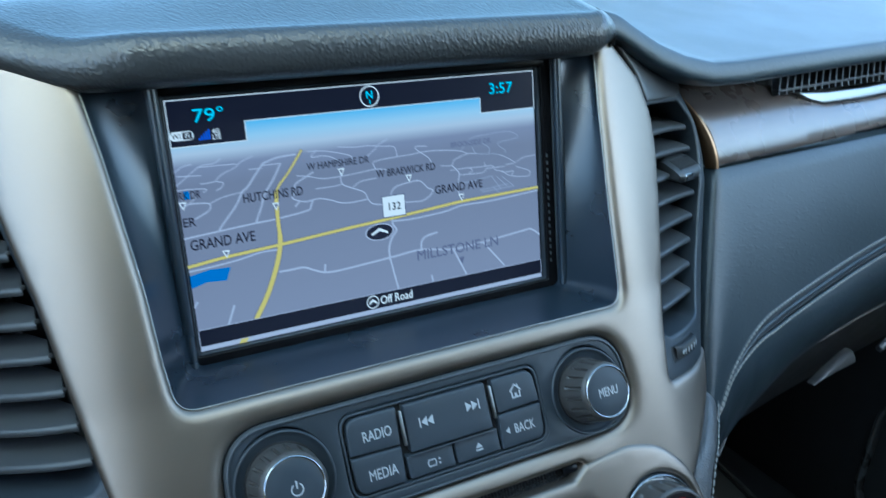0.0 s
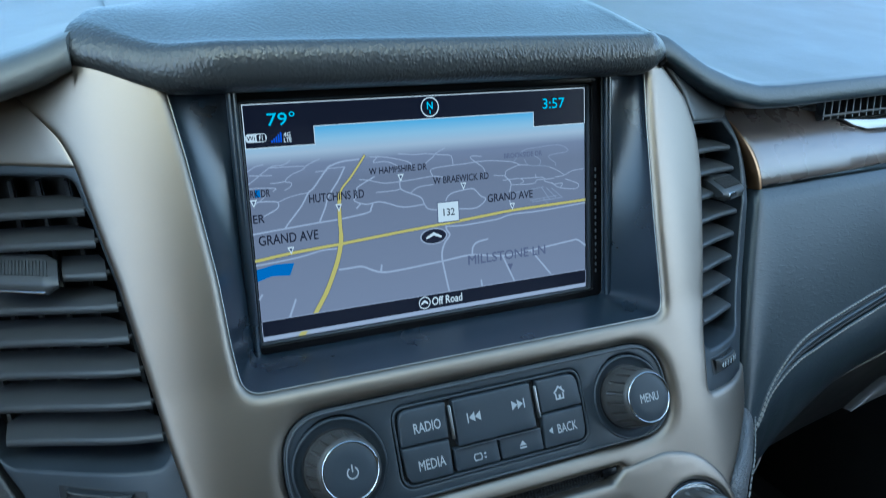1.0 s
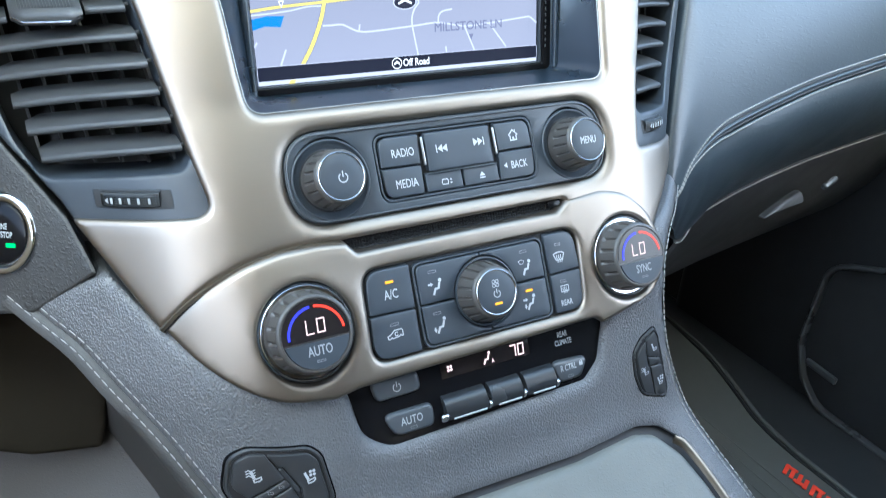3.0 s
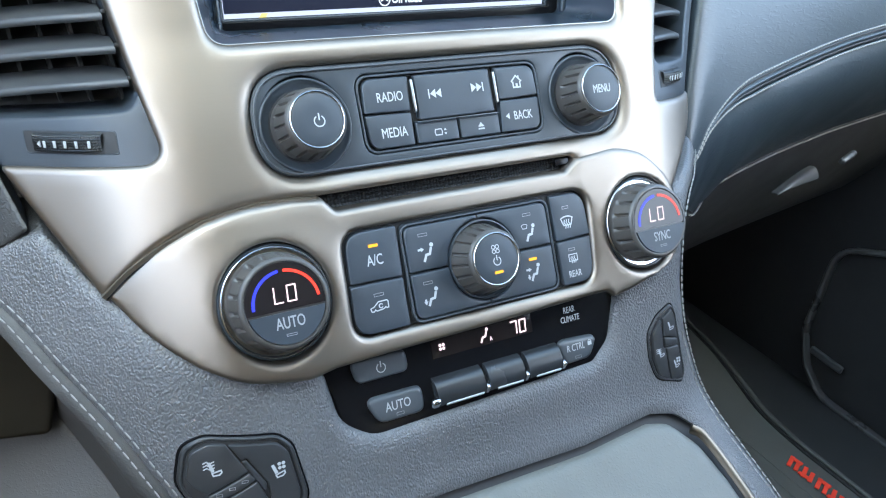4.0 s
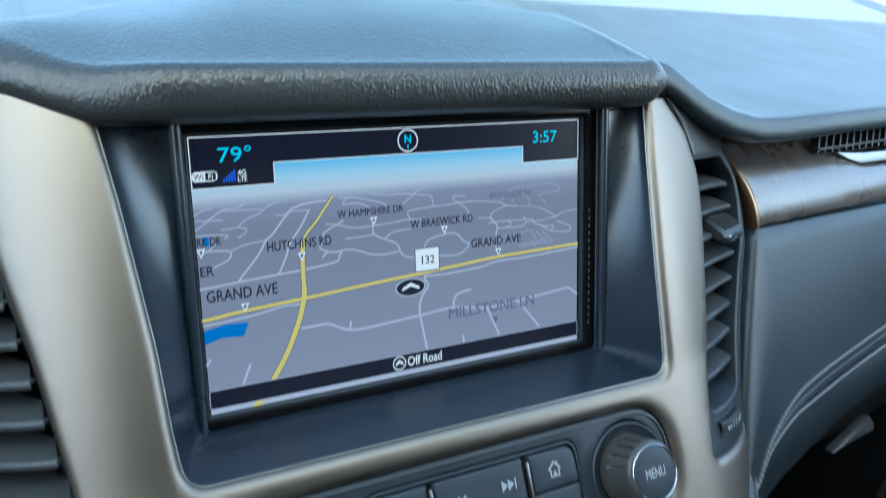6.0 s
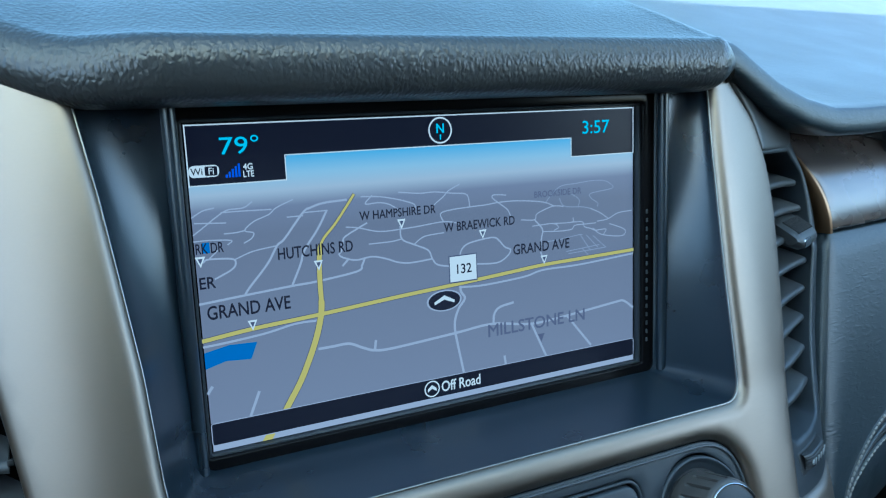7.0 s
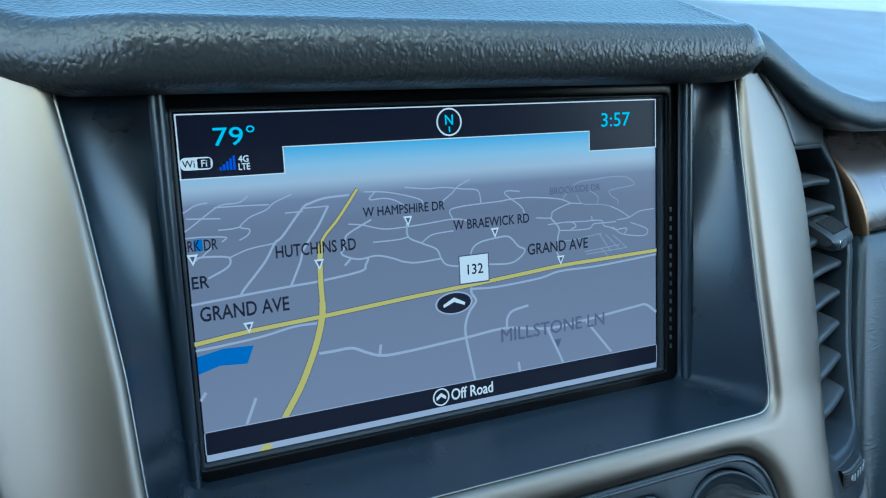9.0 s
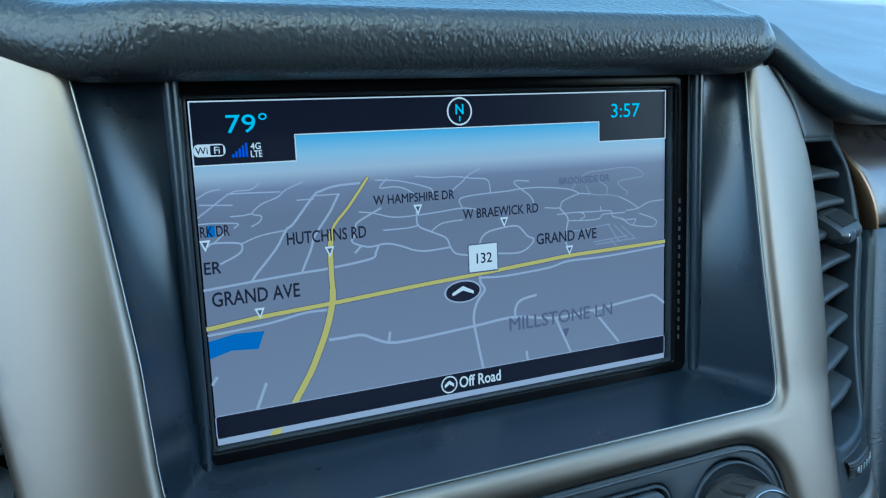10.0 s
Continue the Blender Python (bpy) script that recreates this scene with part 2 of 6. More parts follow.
def part(name, bm, mat, parent=None, label="", smooth=True):
    """Links a bmesh (metres, panel frame) as one mesh object."""
    me = bpy.data.meshes.new(name)
    if isinstance(bm, bpy.types.Mesh):
        me = bm
    else:
        for f in bm.faces:
            f.smooth = smooth
        bm.to_mesh(me)
        bm.free()
    me.materials.clear()
    me.materials.append(mat)
    if smooth and len(me.polygons):
        me.set_sharp_from_angle(angle=radians(50))
    ob = new(name, me)
    if parent is None:
        ob.matrix_basis = T
    else:
        ob.parent = parent
        if parent.data is None:
            ob.matrix_parent_inverse = Matrix.Translation(-Vector(parent["at"]))
    return tagged(ob, label)


def grid_mesh(rows, wrap=False):
    """A skin over rows of points (millimetres)."""
    bm = bmesh.new()
    vs = [[bm.verts.new(Vector(p) * 0.001) for p in row] for row in rows]
    for a, b in zip(vs, vs[1:]):
        n = len(a)
        for i in range(n if wrap else n - 1):
            bm.faces.new((a[i], a[(i + 1) % n], b[(i + 1) % n], b[i]))
    bmesh.ops.recalc_face_normals(bm, faces=bm.faces)
    return bm


def cap_ends(bm):
    bmesh.ops.holes_fill(bm, edges=[e for e in bm.edges if len(e.link_faces) == 1])
    bmesh.ops.recalc_face_normals(bm, faces=bm.faces)
    return bm


def ribbon(points, r, sides=8):
    """A round bead along points (millimetres)."""
    p = [Vector(q) for q in points]
    rows = []
    for i, q in enumerate(p):
        t = (p[min(i + 1, len(p) - 1)] - p[max(i - 1, 0)]).normalized()
        x = t.cross(Vector((0, 0, 1)))
        x = x.normalized() if x.length > 1e-4 else Vector((1, 0, 0))
        y = x.cross(t)
        rows.append([tuple(q + (x * math.cos(a) + y * math.sin(a)) * r) for a in np.linspace(0, 2 * math.pi, sides + 1)[:-1]])
    return cap_ends(grid_mesh(rows, True))


def slab(a, b, c, size, r=0.0):
    """A box with bevelled edges: centre a, axes b (along) and c (up), size along, up and out."""
    x, y = Vector(b).normalized(), Vector(c).normalized()
    z = x.cross(y).normalized()
    y = z.cross(x)
    bm = bmesh.new()
    bmesh.ops.create_cube(bm, size=1.0)
    m = Matrix((x * size[0], y * size[1], z * size[2])).transposed().to_4x4()
    bmesh.ops.transform(bm, matrix=Matrix.Translation(a) @ m, verts=bm.verts)
    if r:
        bmesh.ops.bevel(bm, geom=bm.edges[:], offset=r, segments=3, profile=0.5, affect="EDGES")
    bmesh.ops.scale(bm, vec=(0.001,) * 3, verts=bm.verts)
    bmesh.ops.recalc_face_normals(bm, faces=bm.faces)
    return bm


def seat_at(u, v, surface=stack, lift=0.0):
    """The frame of a surface at a place, in metres: z is its normal."""
    e = 0.5
    o = Vector((u, v, float(surface(u, v))))
    x = Vector((u + e, v, float(surface(u + e, v)))) - o
    y = Vector((u, v + e, float(surface(u, v + e)))) - o
    z = x.cross(y).normalized()
    x = x.normalized()
    y = z.cross(x)
    m = Matrix((x, y, z)).transposed().to_4x4()
    return Matrix.Translation((o + z * lift) * 0.001) @ m


def lathe(profile, m, n=64, ribs=0, dent=0.0, ribbed=()):
    """Turns (radius, height) pairs, in millimetres, round the z axis of the frame m. ribbed: which rows carry grip grooves."""
    bm, rows = bmesh.new(), []
    for k, (r, h) in enumerate(profile):
        row = []
        for i in range(n):
            a = 2 * math.pi * i / n
            rr = r - (dent if k in ribbed and ribs and (i * ribs / n) % 1 < 0.2 else 0)
            row.append(bm.verts.new(m @ (Vector((rr * math.cos(a), rr * math.sin(a), h)) * 0.001)))
        rows.append(row)
    for a, b in zip(rows, rows[1:]):
        for i in range(n):
            bm.faces.new((a[i], a[(i + 1) % n], b[(i + 1) % n], b[i]))
    bm.faces.new(rows[-1])
    bmesh.ops.recalc_face_normals(bm, faces=bm.faces)
    return bm


def ring_band(r0, r1, h, m, n=64, thick=0.3):
    """A flat ring with a little thickness."""
    bm = bmesh.new()
    rows = []
    for r, z in ((r0, h - thick), (r0, h), (r1, h), (r1, h - thick)):
        rows.append([bm.verts.new(m @ (Vector((r * math.cos(2 * math.pi * i / n), r * math.sin(2 * math.pi * i / n), z)) * 0.001)) for i in range(n)])
    for a, b in zip(rows, rows[1:]):
        for i in range(n):
            bm.faces.new((a[i], a[(i + 1) % n], b[(i + 1) % n], b[i]))
    bmesh.ops.recalc_face_normals(bm, faces=bm.faces)
    return bm


def flat(shapes, m, thick=0.12):
    """Flat marks: outlines (millimetres in the frame m), drawn with a little thickness."""
    bm = bmesh.new()
    for ring in shapes:
        vs = [bm.verts.new(m @ (Vector((x, y, thick)) * 0.001)) for x, y in ring]
        try:
            f = bm.faces.new(vs)
        except ValueError:
            continue
        f.normal_update()
        if f.normal.dot(m.to_3x3() @ Vector((0, 0, 1))) < 0:
            f.normal_flip()
    bmesh.ops.remove_doubles(bm, verts=bm.verts, dist=1e-7)
    if any(len(f.verts) > 4 for f in bm.faces):
        bmesh.ops.triangulate(bm, faces=[f for f in bm.faces if len(f.verts) > 4])
    return bm


def stroke(points, width, closed=False):
    """The outline pieces of a line of some width: one quad a stretch."""
    pts = [Vector(p) for p in points]
    pts = [p for i, p in enumerate(pts) if i == 0 or (p - pts[i - 1]).length > 1e-6]
    n = len(pts)
    edges = []
    for i, p in enumerate(pts):
        before = pts[i - 1] if i or closed else None
        after = pts[(i + 1) % n] if i < n - 1 or closed else None
        d0 = (p - before).normalized() if before is not None else (after - p).normalized()
        d1 = (after - p).normalized() if after is not None else d0
        s = Vector((-d0.y - d1.y, d0.x + d1.x))
        s = s.normalized() if s.length > 1e-6 else Vector((-d0.y, d0.x))
        k = width / 2 / max(0.45, s.dot(Vector((-d0.y, d0.x))))
        q = p - d0 * width * 0.25 if before is None else p + d0 * width * 0.25 if after is None else p
        edges.append((tuple(q - s * k), tuple(q + s * k)))
    pairs = list(zip(edges, edges[1:])) + ([(edges[-1], edges[0])] if closed else [])
    return [[a[0], b[0], b[1], a[1]] for a, b in pairs]


def arc(cx, cy, r, a0, a1, n=16):
    return [(cx + r * math.cos(radians(a0 + (a1 - a0) * i / n)), cy + r * math.sin(radians(a0 + (a1 - a0) * i / n))) for i in range(n + 1)]


def smooth_line(points, n=6):
    """A smooth line through points."""
    p = [Vector(q) for q in points]
    p = [2 * p[0] - p[1], *p, 2 * p[-1] - p[-2]]
    out = []
    for a, b, c, d in zip(p, p[1:], p[2:], p[3:]):
        for i in range(n):
            s = i / n
            out.append(0.5 * ((2 * b) + (c - a) * s + (2 * a - 5 * b + 4 * c - d) * s ** 2 + (3 * b - a - 3 * c + d) * s ** 3))
    out.append(p[-2])
    return [tuple(q) for q in out]


TEXTS = {}


def letters(text, high, m, wide=0.85, thick=0.1, bold=0.0, slant=0.0):
    """Lettering of a capital height in millimetres, centred in the frame m."""
    key = text
    if key not in TEXTS:
        cu = bpy.data.curves.new("lettering", "FONT")
        cu.body, cu.align_x, cu.align_y, cu.size = text, "CENTER", "CENTER", 1.0
        cu.resolution_u = 3
        tmp = new("lettering", cu)
        dg = bpy.context.evaluated_depsgraph_get()
        me = bpy.data.meshes.new_from_object(tmp.evaluated_get(dg))
        bpy.data.objects.remove(tmp)
        bpy.data.curves.remove(cu)
        TEXTS[key] = me
    src = TEXTS[key]
    ys = [v.co.y for v in src.vertices]
    k = high / (max(ys) - min(ys)) * 0.001
    cy = (max(ys) + min(ys)) / 2
    spots, faces = [], []
    for copy, (dx, dy) in enumerate(((-1, 0), (1, 0), (0, 1), (0, -1)) if bold else ((0, 0),)):
        n = len(spots)
        for v in src.vertices:
            y = (v.co.y - cy + dy * bold) * k
            spots.append(m @ Vector(((v.co.x + dx * bold / wide) * k * wide + slant * y, y, thick * 0.001 + copy * 0.00001)))
        faces += [[n + i for i in p.vertices] for p in src.polygons]
    me = bpy.data.meshes.new("lettering")
    me.from_pydata(spots, [], faces)
    return me


def seam(points, surface, gap, length, size, lift=0.4):
    """A row of stitches along a line over a surface: small rounded threads, in one mesh."""
    bm = bmesh.new()
    line = [Vector(p) for p in points]
    s, run = 0.0, 0.0
    for a, b in zip(line, line[1:]):
        d = (b - a).length
        while run < s + d:
            q = a + (b - a) * ((run - s) / d)
            t = (b - a).normalized()
            ends = [q - t * length / 2, q + t * length / 2]
            p0, p1 = (Vector((e.x, e.y, float(surface(e.x, e.y)) + lift)) for e in ends)
            x = (p1 - p0).normalized()
            y = Vector((0, 0, 1)).cross(x).normalized()
            z = x.cross(y)
            rings = []
            for k, f in ((0, 0.35), (0.2, 1.0), (0.8, 1.0), (1, 0.35)):
                c = p0.lerp(p1, k)
                rings.append([bm.verts.new((c + (y * math.cos(g) + z * math.sin(g)) * size * f) * 0.001) for g in (0, 1.26, 2.51, 3.77, 5.03)])
            for ra, rb in zip(rings, rings[1:]):
                for i in range(5):
                    bm.faces.new((ra[i], ra[(i + 1) % 5], rb[(i + 1) % 5], rb[i]))
            bm.faces.new(rings[0])
            bm.faces.new(rings[-1])
            run += gap
        s += d
    bmesh.ops.recalc_face_normals(bm, faces=bm.faces)
    return bm


def offset_line(points, d):
    """A line set off to its left by d."""
    p = [Vector(q) for q in points]
    out = []
    for i, q in enumerate(p):
        t = (p[min(i + 1, len(p) - 1)] - p[max(i - 1, 0)]).normalized()
        out.append((q.x - t.y * d, q.y + t.x * d))
    return out


def srgb(r, g, b):
    return tuple(((c / 255 + 0.055) / 1.055) ** 2.4 if c > 10 else c / 255 / 12.92 for c in (r, g, b))


def lit(name, r, g, b):
    """A light-giving patch of a display."""
    m = material(name, (0.01, 0.01, 0.012), 0.25)
    e = m.node_tree.nodes["Principled BSDF"].inputs
    e["Specular IOR Level"].default_value = 0.12
    e["Emission Color"].default_value, e["Emission Strength"].default_value = (*srgb(r, g, b), 1), GLOW
    return m


GLOW = 2 ** -BASE * 0.85
ROAD, MAIN, LAKE = lit("map_road", 176, 180, 202), lit("map_main_road", 210, 192, 108), lit("map_lake", 30, 112, 190)
INK, FAINT, CYAN = lit("map_ink", 28, 30, 48), lit("map_faint_ink", 84, 88, 116), lit("cyan_digits", 62, 205, 240)
WHITE_LIT, BAR, BLUE_LIT = lit("white_pixels", 226, 230, 238), lit("dark_bar", 19, 22, 38), lit("signal_blue", 40, 90, 215)
AMBER, RED_LIT, GREEN = lit("amber_light", 255, 170, 40), lit("red_light", 250, 62, 44), lit("green_light", 40, 225, 110)
PALE, FAR_ROAD = lit("map_pale_ink", 98, 102, 130), lit("map_far_road", 158, 164, 188)
VIOLET, DIGIT = lit("blue_light", 58, 62, 246), lit("pale_digits", 240, 205, 210)

LANDSCAPE = material("map_landscape", (0.01, 0.01, 0.012), 0.25)
ramp = node(LANDSCAPE, "ShaderNodeValToRGB")
height = node(LANDSCAPE, "ShaderNodeSeparateXYZ")
ranged = node(LANDSCAPE, "ShaderNodeMapRange", From_Min=-0.044, From_Max=0.042)
link(LANDSCAPE, coords(LANDSCAPE), height.inputs[0])
link(LANDSCAPE, height.outputs["Y"], ranged.inputs["Value"])
link(LANDSCAPE, ranged.outputs[0], ramp.inputs["Fac"])
stops = ramp.color_ramp.elements
stops[0].position, stops[0].color = 0.0, (*srgb(137, 140, 162), 1)
stops[1].position, stops[1].color = 1.0, (*srgb(96, 178, 226), 1)
for where, rgb in ((0.7, (123, 126, 147)), (0.8, (132, 136, 160)), (0.86, (186, 194, 210)), (0.92, (168, 200, 224))):
    e = stops.new(where)
    e.color = (*srgb(*rgb), 1)
shader = LANDSCAPE.node_tree.nodes["Principled BSDF"].inputs
link(LANDSCAPE, ramp.outputs[0], shader["Emission Color"])
shader["Emission Strength"].default_value = GLOW
shader["Specular IOR Level"].default_value = 0.12

# ---- cabin shell: closes the place, with window openings ----
CARPET = plastic("carpet", (0.04, 0.039, 0.037), 0.95, 900.0, 0.002)
LINER = plastic("headliner", (0.56, 0.5, 0.42), 0.9, 700.0, 0.0005)
DOORTAN = plastic("tan_door", (0.45, 0.3, 0.17), 0.6)
TRIMWALL = plastic("cabin_trim", (0.38, 0.27, 0.16), 0.7)
GREYWALL = plastic("grey_trim", (0.2, 0.215, 0.23), 0.7)
DOORSKIN = plastic("door_plastic", (0.028, 0.029, 0.031), 0.42)
DOORSKIN.node_tree.nodes["Principled BSDF"].inputs["Specular IOR Level"].default_value = 0.25
ASPHALT = plastic("asphalt", (0.17, 0.135, 0.095), 0.9, 60.0, 0.004)


def upright(name, size, at, mat, label="", category="", kind="structure", rot=(0, 0, 0), bevel=0.0):
    """A plain block in world metres."""
    bm = bmesh.new()
    bmesh.ops.create_cube(bm, size=1.0)
    bmesh.ops.scale(bm, vec=size, verts=bm.verts)
    if bevel:
        bmesh.ops.bevel(bm, geom=bm.edges[:], offset=bevel, segments=3, profile=0.5, affect="EDGES")
    me = bpy.data.meshes.new(name)
    bm.to_mesh(me)
    bm.free()
    me.materials.append(mat)
    ob = new(name, me)
    ob.matrix_basis = pose(*at, *rot)
    return tagged(ob, label, category, "", kind)


upright("ground", (400, 400, 0.1), (0, 0, -0.7), ASPHALT, "pale worn pavement of the lot outside", "ground")
upright("floor", (1.64, 3.4, 0.04), (0, -0.95, -0.02), CARPET, "black cabin carpet", "floor")
upright("roof", (1.6, 2.1, 0.05), (0, -1.6, 1.3), LINER, "pale cloth headliner", "ceiling")
upright("wall_rear", (1.6, 0.05, 1.3), (0, -2.65, 0.64), TRIMWALL, "warm grey rear wall of the cabin", "wall")
upright("wall_driver_low", (0.06, 3.4, 0.86), (-0.86, -0.95, 0.41), DOORTAN, "tan lower driver side of the cabin", "wall")
upright("wall_driver_high", (0.06, 2.4, 0.08), (-0.80, -1.45, 1.26), LINER, "upper driver side of the cabin", "wall")
upright("wall_passenger_low", (0.06, 3.4, 0.76), (0.86, -0.95, 0.36), DOORSKIN, "lower passenger side of the cabin", "wall")
upright("wall_passenger_high", (0.06, 2.4, 0.08), (0.80, -1.45, 1.26), LINER, "upper passenger side of the cabin", "wall")
upright("wall_driver_rear", (0.06, 1.6, 0.5), (-0.82, -1.85, 0.98), TRIMWALL, "dark rear side of the cabin", "wall")
upright("wall_passenger_rear", (0.06, 1.6, 0.5), (0.82, -1.85, 0.98), GREYWALL, "dark rear side of the cabin", "wall")
upright("wall_front", (1.64, 0.05, 0.86), (0, 0.62, 0.43), RECESS, "black bulkhead under the windscreen", "wall")
GLASS = material("tinted_glass", (0.9, 0.95, 0.9), 0.02)
clear = GLASS.node_tree.nodes.new("ShaderNodeBsdfTransparent")
clear.inputs[0].default_value = (0.955, 0.99, 0.94, 1)
gloss = node(GLASS, "ShaderNodeBsdfGlossy", Roughness=0.03)
both = node(GLASS, "ShaderNodeMixShader", Fac=0.03)
link(GLASS, clear.outputs[0], both.inputs[1])
link(GLASS, gloss.outputs[0], both.inputs[2])
link(GLASS, both.outputs[0], GLASS.node_tree.nodes["Material Output"].inputs["Surface"])
upright("windscreen", (1.64, 1.42, 0.005), (0, 0.13, 1.165), GLASS, "clear green-tinted windscreen glass over the dashboard", "windscreen", rot=(-11.3, 0, 0))

# ---- centre stack trim ----
WELL_LINE = [(-118, 64, 1), (-113.5, 33, 80), (-108, -15, 120), (-106.5, -42, 60), (-104.5, -60.5, 9), (103.5, -61, 9), (105.5, -42, 60), (108, -15, 120), (113.5, 33, 80), (118, 64, 1)]
RADIO_LINE = box_line(1.5, -92.5, 191, 43.5, 20.5)
LEFT_EDGE = [(-104, 68, 4), (-124, 68, 10), (-150, 73, 6), (-174, 63, 4), (-166, 52, 12), (-158, 42, 20), (-153.5, 31, 40), (-149, 9, 60), (-144, -14, 60), (-139.5, -42, 60), (-134, -75, 60), (-128.5, -102.5, 8), (-186, -103.5, 2)]
RIGHT_EDGE = [(178, -105, 2), (121.5, -102, 4), (128, -74, 60), (139, -44, 60), (147, -18, 60), (154, 5, 40), (157, 24, 30), (149, 44, 20), (132, 61, 4), (124, 70, 4)]
BEZEL_LINE = fillet(LEFT_EDGE + [(-159.5, -151, 1), (-142, -134.8, 60), (-121, -123.8, 60), (-103, -121.0, 40), (-84, -120.6, 20), (-71, -121.8, 3), (60, -121.8, 3), (66, -129), (100, -136), (112, -150), (122, -147, 2), (146, -125, 40)] + RIGHT_EDGE, 2.0)
trim = thing("centre_stack_trim", (0, -60, 44), "satin silver plastic trim framing display and radio", "trim")
part("fascia", sheet(BEZEL_LINE, stack, [fillet(WELL_LINE, 2.0), RADIO_LINE], 4.0, depth=6.0, rolls=[(2.8, 2.4), (4.2, 3.0), (6.5, 2.9)]), SILVER, trim)
well_edge = fillet(WELL_LINE, 2.0)

# ---- display well ----
well = thing("display_well", (0, -5, 20), "dark blue-black plastic well sunk round the display", "display surround")
part("rim", ribbon([(x, y, float(stack(x, y)) - 2.7) for x, y in list(well_edge) + [well_edge[0]]], 0.42), SILVER_EDGE, well, "thin bright rim at the mouth of the well")
rows = []
for s, sink in ((0.0, 3.6), (0.015, 5.0), (0.06, 6.0), (0.2, 7.0), (0.4, 6.5), (0.6, 5.0), (0.8, 2.5), (0.93, 0.8), (1.0, 0.0)):
    row = []
    for x, y in well_edge:
        top = float(stack(x, y))
        core = np.array((max(-87.0, min(91.0, x)), max(-54.5, min(54.5, y))))
        away = np.array((x, y)) - core
        ix, iy = core + away / np.linalg.norm(away) * 3.5
        row.append((x + (ix - x) * s, y + (iy - y) * s, top * (1 - s) + 4.0 * s - sink))
    rows.append(row)
part("surround", grid_mesh(rows, True), WELL, well)
for x0, y0, x1, y1 in ((-92.0, -57, -92.0, 58), (96.0, -57, 96.0, 58)):
    part("edge_post", ribbon([(x0, y0, 7.5), (x1, y1, 7.5)], 2.2, sides=16), WELL, well, "slim post beside the display frame")

# ---- display ----
BEAD = plastic("frame_bead", (0.06, 0.066, 0.075), 0.3)
display = thing("display", (0, 0, 0), "infotainment display showing a street map", "screen")
part("frame", sheet(box_line(2.0, 0, 186, 118, 2.5), lambda u, v: 4.2 + 0 * u, [box_line(0, -0.4, 177.5, 107.5, 1.0)], 6.0, 0.8, 5.0), GLOSS, display, "glossy black display frame")
part("inner_frame", sheet(box_line(0, -0.4, 178.5, 108.5, 1.0), lambda u, v: 2.6 + 0 * u, [box_line(0, -0.4, 175.6, 106.2, 0.6)], 6.0, 0.4, 4.0), PLASTIC, display)
bead = [(x, y, 4.5) for x, y in box_line(2.0, 0, 185, 117, 2.5)]
frame_rows = [[(x * k, y * k, z + h) for x, y, z in bead] for k, h in ((1.0, -0.4), (1.004, 0.3), (1.010, 0.3), (1.014, -0.6))]
part("frame_bead", grid_mesh(frame_rows, True), BEAD, display, "thin grey edge of the display frame")
for k in range(16):
    part("slot", slab((90.6, -44 + 3.6 * k, 4.5), (1, 0, 0), (0, 1, 0), (0.7, 1.7, 0.5), 0.1), BEAD, display)
screen = part("panel", slab((0, -0.6, -1.2), (1, 0, 0), (0, 1, 0), (177, 107, 2.0)), GLOSS, display)


def at_screen(x, y, level):
    return Matrix.Translation((x * 0.001, y * 0.001, (level * 0.06 + 0.02) * 0.001))


def on_screen(name, shapes, mat, level):
    return part(name, flat(shapes, at_screen(0, 0, level), 0.0), mat, screen, smooth=False)


on_screen("map_view", [[(-87, -43.8), (87, -43.8), (87, 41), (-87, 41)]], LANDSCAPE, 0)
on_screen("header", [[(-87, 33.2), (-56.3, 33.2), (-56.3, 40.2), (-55.5, 41.2), (55.7, 41.2), (56.3, 40.6), (56.3, 34), (87, 34), (87, 51.6), (-87, 51.6)]], BAR, 6)
on_screen("header_line", stroke([(-87, 33.2), (-56.3, 33.2), (-56.3, 41.2), (56.3, 41.2), (56.3, 34), (87, 34)], 0.35) + stroke([(-86.8, 33), (-86.8, 51.8), (86.8, 51.8), (86.8, 34)], 0.4), WHITE_LIT, 7)
on_screen("footer", [box_line(0, -47.5, 174, 7.4, 0.9)], BAR, 6)
on_screen("footer_line", stroke([tuple(p) for p in box_line(0, -47.5, 174, 7.4, 0.9)], 0.3, True), ROAD, 7)
on_screen("map_strip", [[(-87, -53.2), (87, -53.2), (87, -51.2), (-87, -51.2)]], ROAD, 5)
on_screen("strip_road", [[(-71, -53.2), (-67.6, -53.2), (-66.4, -51.2), (-69.6, -51.2)]], MAIN, 7)
on_screen("lake", [[(-87, -20), (-79, -18.6), (-70, -19), (-72.3, -24.4), (-80.5, -23.7), (-87, -25.4)]], LAKE, 1)
NEAR_STREETS = [
    [(-49.3, -25), (-44.4, -25), (-38.4, -25), (-33.5, -27.3), (-29, -29), (-21.5, -29.4), (3, -28), (19, -27), (36.6, -29.7), (53.4, -29), (77.3, -27), (82, -27), (87, -30.5)],
    [(-29, -28.5), (-28.5, -25.6)],
    [(6, -43.5), (4, -33), (3, -26.6), (3.3, -22.6), (5, -18.7), (7.6, -15.4), (6, -12.4), (6, -9)],
    [(19.5, -27), (20, -23.3), (22.4, -21), (28.5, -20)],
    [(36.6, -29.7), (43, -43.5)],
    [(53.4, -29), (65, -43)],
    [(-74, -43.5), (-70.7, -36)],
    [(-87, -33.5), (-85.5, -31.5)],
    [(24.4, -43.5), (24, -40.6)],
]
